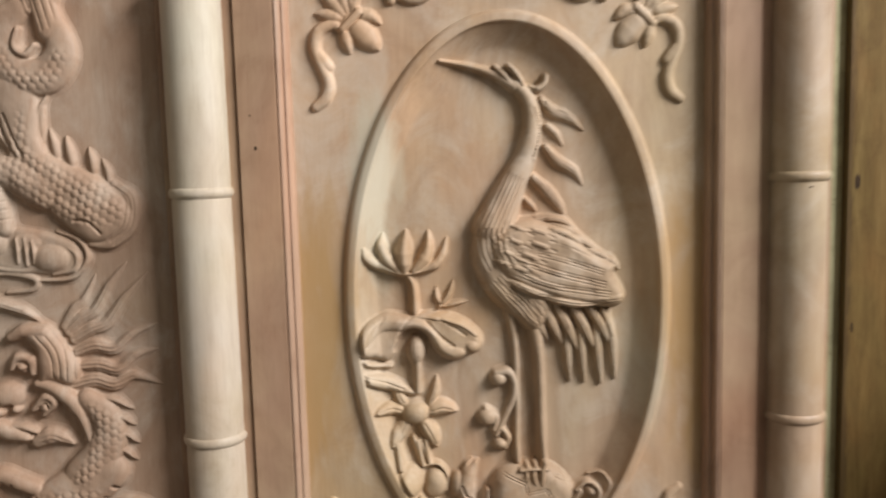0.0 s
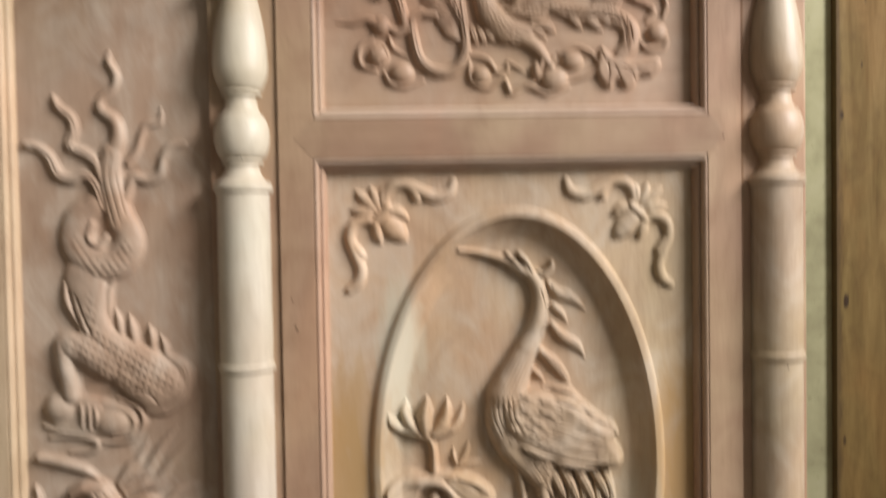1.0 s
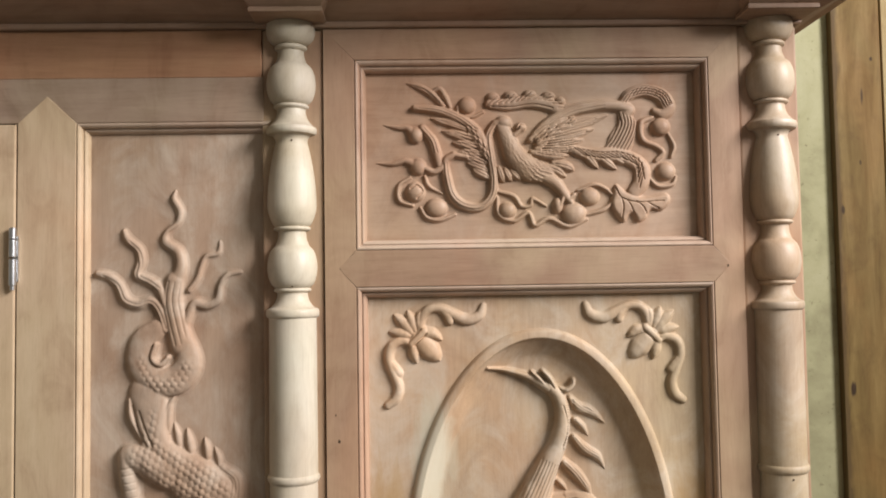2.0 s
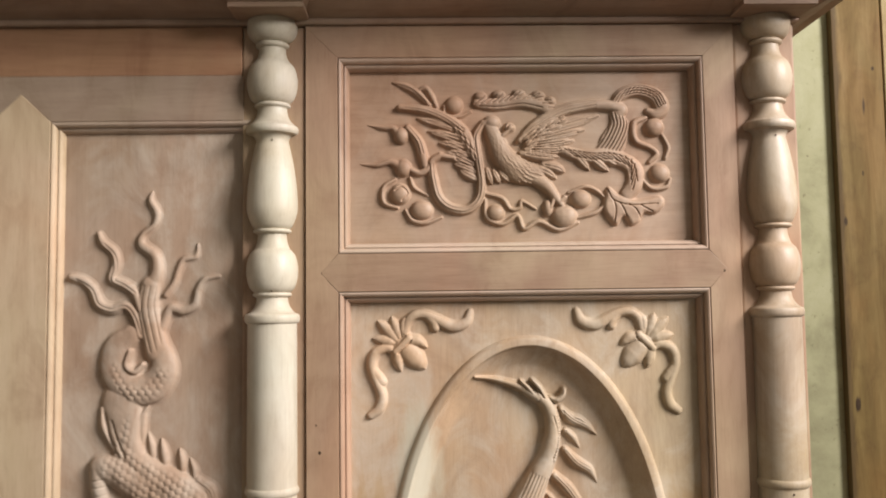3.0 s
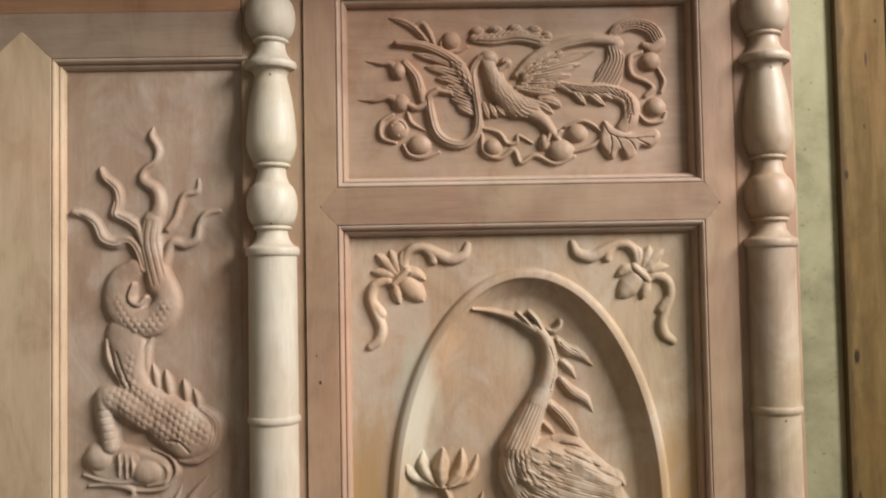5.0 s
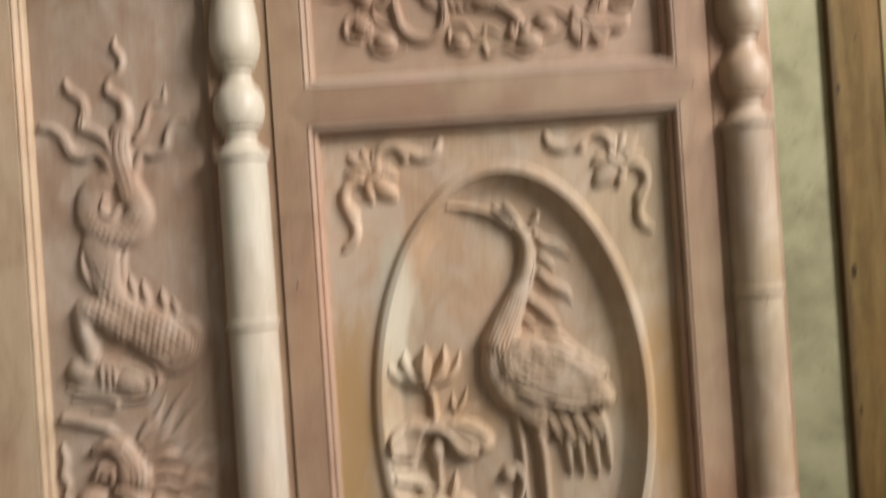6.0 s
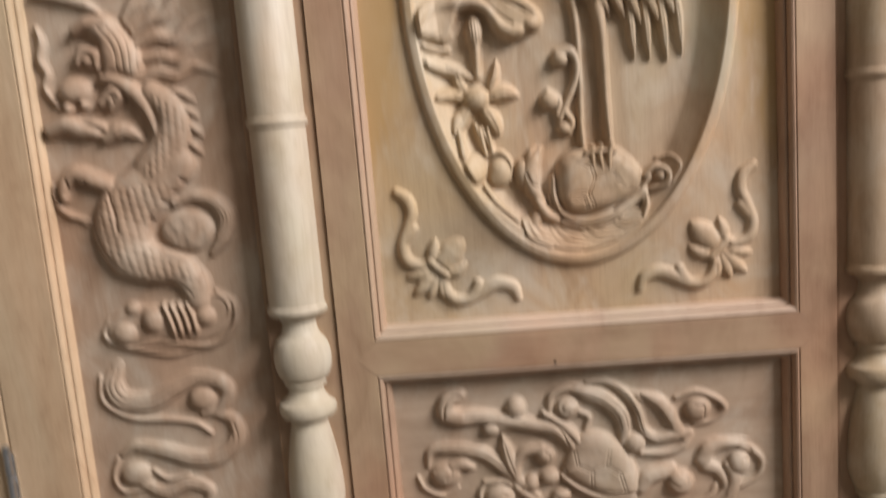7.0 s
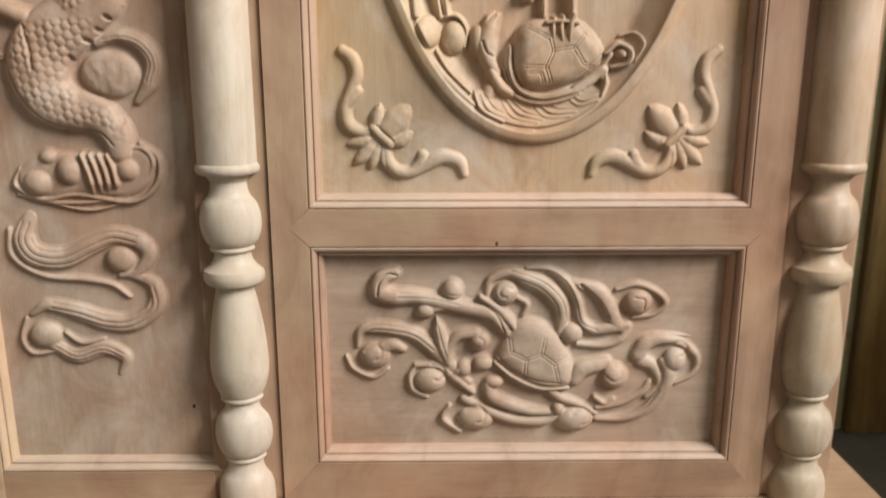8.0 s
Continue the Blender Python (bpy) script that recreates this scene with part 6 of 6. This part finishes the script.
    c.groove(6, 6.1, [(-6.5, -177.4), (5, -180.7), (12, -198.6)])
    c.stroke([5, 7, 7, 6, 6, 6], [1.7, 3.3, 3.8, 3.3, 2.8, 2.8], [(-89, -88.8), (-85.1, -104.2), (-88.9, -121.5), (-83.6, -136), (-87.8, -150.1), (-77.8, -167)])
    c.stroke([12, 13, 13, 14, 14], [11.3, 15.6, 17.9, 20.3, 22.6], [(20.6, -162.4), (35.8, -177.9), (40.1, -199), (29.9, -221.4), (13.1, -241.9)])
    c.petal(8, 4, [(36.8, -160.3), (50.3, -165.3), (63.8, -175.1)], 0)
    c.petal(8, 3.8, [(46.1, -178.7), (56.8, -183.7), (64.8, -191.7)], 0)
    c.petal(8, 3.8, [(49.3, -195.8), (59.3, -201.2), (67.1, -210.4)], 0)
    c.petal(8, 3.8, [(48.2, -212.6), (56.5, -218.4), (64.8, -227.9)], 0)
    c.petal(8, 3.5, [(43.4, -231.4), (51.2, -235.5), (57.4, -243.1)], 0)
    c.petal(7, 3.3, [(14, -167.6), (23, -170.6), (31.1, -177.5)], 0)
    c.scales(1.7, 8.6, [(16, -160), (38, -166), (54, -184), (57, -206), (46, -232), (26, -256), (-6, -252), (8, -228), (20, -206), (22, -182)], -35)
    c.stroke([14, 14, 15, 16, 16, 14, 13, 12, 11], [22.5, 26.9, 29.9, 29.9, 25.9, 21, 18, 15.5, 12.5], [(34.5, -236.5), (9.2, -254.4), (-19.7, -277.4), (-29.4, -299.6), (-22.6, -324.5), (0.1, -337.8), (23.3, -342.6), (38.7, -359.4), (41.9, -378.7)])
    c.knob(10, 29.4, 22.9, (38.6, -305.3))
    for q in range(6):
        c.groove(0.45, 4.2, [(20 + 7 * q, -296 - 9 * (q % 2)), (24 + 6 * q, -306 - 8 * (q % 3))])
    c.groove(4, 3, [(4.3, -289.4), (3.7, -308.5), (16.9, -319.7), (38.5, -331.6), (47.3, -349.1)])
    c.groove(2, 2, [(-35.3, -261), (-30.6, -281.6), (-29.4, -299.6)])
    c.stroke([12, 13, 12, 11], [15, 16, 14.5, 12.5], [(-18.6, -323.5), (3.2, -334.2), (25.5, -341.8), (41, -361.6)])
    c.stroke([6, 8, 9, 9, 8, 5], [4.5, 6, 7.7, 9.2, 8.5, 4], [(29.1, -276.6), (50.4, -270.2), (70.4, -276.8), (81.1, -293.3), (76, -313.2), (62.6, -330.1)])
    c.combed(1.2, 0.7, 4, 6, [(34.4, -275.3), (52.6, -272.4), (70.2, -278.3), (80, -293.9), (74.6, -312.6)])
    c.scales(1.9, 9.6, [(12.4, -249.7), (-34.6, -256), (-51, -280.1), (-50.8, -313.3), (-29.2, -343.4), (-2, -353.2), (28.9, -355.5), (42.2, -372.1), (53.8, -362.6), (36.4, -337.9), (12.5, -323.3), (5.1, -302.2), (31.5, -258.7)], -25)
    c.groove(1.6, 1.0, [(-48, -262), (-55, -288), (-50, -316), (-28, -346), (2, -356), (26, -360), (38, -372)])
    c.groove(4, 2.5, [(41.5, -252.5), (43.8, -254.1)])
    c.groove(4, 2.5, [(32.3, -264.3), (34.6, -266)])
    c.groove(4, 2.5, [(20.3, -273.4), (23.7, -275.2)])
    c.stroke([11, 12, 12, 11, 9], [8.5, 8.7, 9.2, 7.5, 5.5], [(-35.4, -253), (-52.9, -245.1), (-69.8, -238.2), (-81.6, -247.8), (-84.7, -261)])
    c.groove(3, 1.5, [(-58.8, -246.6), (-62.9, -256.4), (-68.7, -261)])
    c.groove(3, 1.5, [(-67.5, -244.7), (-72.7, -253.1), (-76.4, -260.4)])
    c.groove(3, 1.5, [(-77.7, -243.9), (-78.3, -252.6), (-81.5, -260)])
    c.stroke([4, 6, 4], [2.2, 3.5, 2], [(-96.3, -268.9), (-81.6, -280.3), (-61.4, -287.4)])
    c.stroke([4, 5, 4], [1.7, 2.2, 1.7], [(-95.4, -246.8), (-96.3, -258.8), (-90.4, -270.7)])
    c.stroke([4, 5, 3], [1.2, 1.5, 1], [(-77.3, -283.1), (-65.5, -290.4), (-58.9, -289.6)])
    c.area(5.5, 7, [(-62, -398), (-58, -416), (-30, -424), (0, -421), (44, -424), (68, -410), (74, -388), (60, -374), (36, -378), (10, -380), (-28, -380), (-50, -388)])
    c.stroke([4, 6, 6, 6, 6, 6, 6, 4], [1.8, 2.8, 2.8, 2.6, 3, 3.4, 3.2, 2], [(-58.6, -395), (-63.5, -412), (-38, -425), (-4, -421), (47, -428), (73, -412), (78, -386), (60, -370)])
    c.knob(13, 15.5, 13.5, (-41, -409))
    c.knob(9, 9.5, 7.5, (-29, -384))
    c.knob(13, 14, 15.5, (-9, -397))
    for q in range(4):
        c.stroke([10, 12.5, 12, 7], [2.6, 3.7, 3.6, 2.2], [(4 + 8.4 * q, -381), (9.5 + 8.4 * q, -394), (13 + 8 * q, -408), (12.5 + 7.4 * q, -419 + 1.5 * q)])
    c.knob(8.5, 20, 6.5, (20, -385))
    c.knob(12, 13, 12.5, (46.9, -396.1))
    c.stroke([5, 7, 7, 5], [2.2, 3, 3, 2], [(49.7, -374.8), (65.6, -376.5), (72.7, -390.1), (64.5, -405.8)])
    c.stroke([4, 5, 5, 4], [1.7, 2.2, 2.2, 1.5], [(-62.9, -420.6), (-33.5, -428.1), (8.6, -428.4), (44.8, -423)])
    c.stroke([4, 5, 4], [1.5, 1.7, 1.2], [(-28.6, -430.6), (7.6, -436.3), (42.7, -428.9)])
    return c


carve_dragon().build("carved_dragon", -0.44, 0.9, 0.0151, wood_dragon, dragon_panel, "carved scaly serpent with flame tail", 1, fillet=3.2)


def carve_cloud_scroll():
    c = Carving(-108, 112, -130, 150, 0.9)
    c.stroke([1.5, 6, 7.5, 7.5, 7.5, 7, 7, 6, 5, 4], [6, 11.2, 12.1, 10.8, 9.5, 9.5, 8.6, 7.8, 5.6, 3.5], [(-55, 97.2), (-63.7, 75.4), (-53.9, 57.3), (-24.3, 54.5), (3.7, 67.7), (26, 76.5), (49.4, 72), (59.8, 58.7), (48.3, 40.9), (29.8, 36.4)])
    c.combed(1.3, 1, 3, 6.5, [(-56.7, 90.7), (-61.5, 72.4), (-50.4, 58.2), (-24.2, 55.4), (3.7, 67.7), (25.9, 75.6), (48.1, 71.1)])
    c.knob(10, 15.1, 13.8, (31.4, 53.4))
    c.stroke([4, 5, 5, 5, 5, 4], [2.6, 3, 3, 3, 3, 2.2], [(-77, 84.3), (-76.3, 56.5), (-47.8, 36.7), (-5.2, 32.1), (21, 26.5), (36.3, 13.8)])
    c.stroke([4, 6, 7, 7, 7, 7, 6, 4], [3.5, 6.9, 9.1, 9.9, 9.5, 8.6, 6, 3], [(38.5, 37.3), (61, 27.3), (62.5, 4.5), (39.1, -12.9), (11.9, -12.8), (-16.7, -2.5), (-46.4, 5), (-64.9, -4.2)])
    c.combed(1.3, 1, 3, 5.6, [(56.8, 24.6), (58.1, 4.5), (37.5, -11.1), (12, -11.9), (-16.7, -2.5), (-43.1, 3.1)])
    c.knob(10, 16.8, 13.8, (-52.7, -26.5))
    c.stroke([4, 5, 5, 4], [2.6, 3, 3, 2.2], [(-70.7, -8.7), (-77, -31), (-67.4, -46.1), (-44.2, -44.3)])
    c.stroke([6, 6, 6, 5, 2], [6.5, 7.8, 7.8, 6.5, 2.2], [(-46.9, -36.8), (-22.8, -50.1), (4.6, -41.7), (25.8, -51.3), (18.6, -70.3)])
    c.combed(1.2, 0.9, 3, 4.3, [(-43.6, -38.7), (-21.9, -50.1), (4.5, -42.7), (23.1, -51.2)])
    c.stroke([4, 5, 4], [2.2, 3, 2.2], [(-33.1, -24.2), (-16.7, -35), (5.7, -31.4)])
    return c


carve_cloud_scroll().build("carved_cloud_band", -0.44, 0.36, 0.0151, wood_dragon, dragon_panel, "carved winding cloud bands", 1, fillet=3.2)

# ---- beside the cabinet: planks leaning on the wall ----
def plank(x0, x1, y0, y1, z1, material, label, knots=()):
    p = base_empty("plank", (x0 + x1) / 2, (y0 + y1) / 2, FLOOR)
    tagged(p, label, "plank", "planks against the wall")
    part("board", box(x0, x1, y0, y1, FLOOR, z1, 0.0025), material, p)
    for kx, kz, rx, rz in knots:
        bm = bmesh.new()
        bmesh.ops.create_uvsphere(bm, u_segments=14, v_segments=8, radius=1)
        bmesh.ops.scale(bm, verts=bm.verts, vec=(rx, 0.0008, rz))
        bmesh.ops.translate(bm, verts=bm.verts, vec=(kx, y0, kz))
        part("knot", bm, knot_dark, p, smooth=True)
    return p


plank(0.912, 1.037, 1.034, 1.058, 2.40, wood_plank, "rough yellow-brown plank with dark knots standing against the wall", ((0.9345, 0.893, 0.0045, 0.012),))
plank(1.040, 1.25, 1.030, 1.056, 2.42, wood_pale_plank, "pale yellow plank standing against the wall")
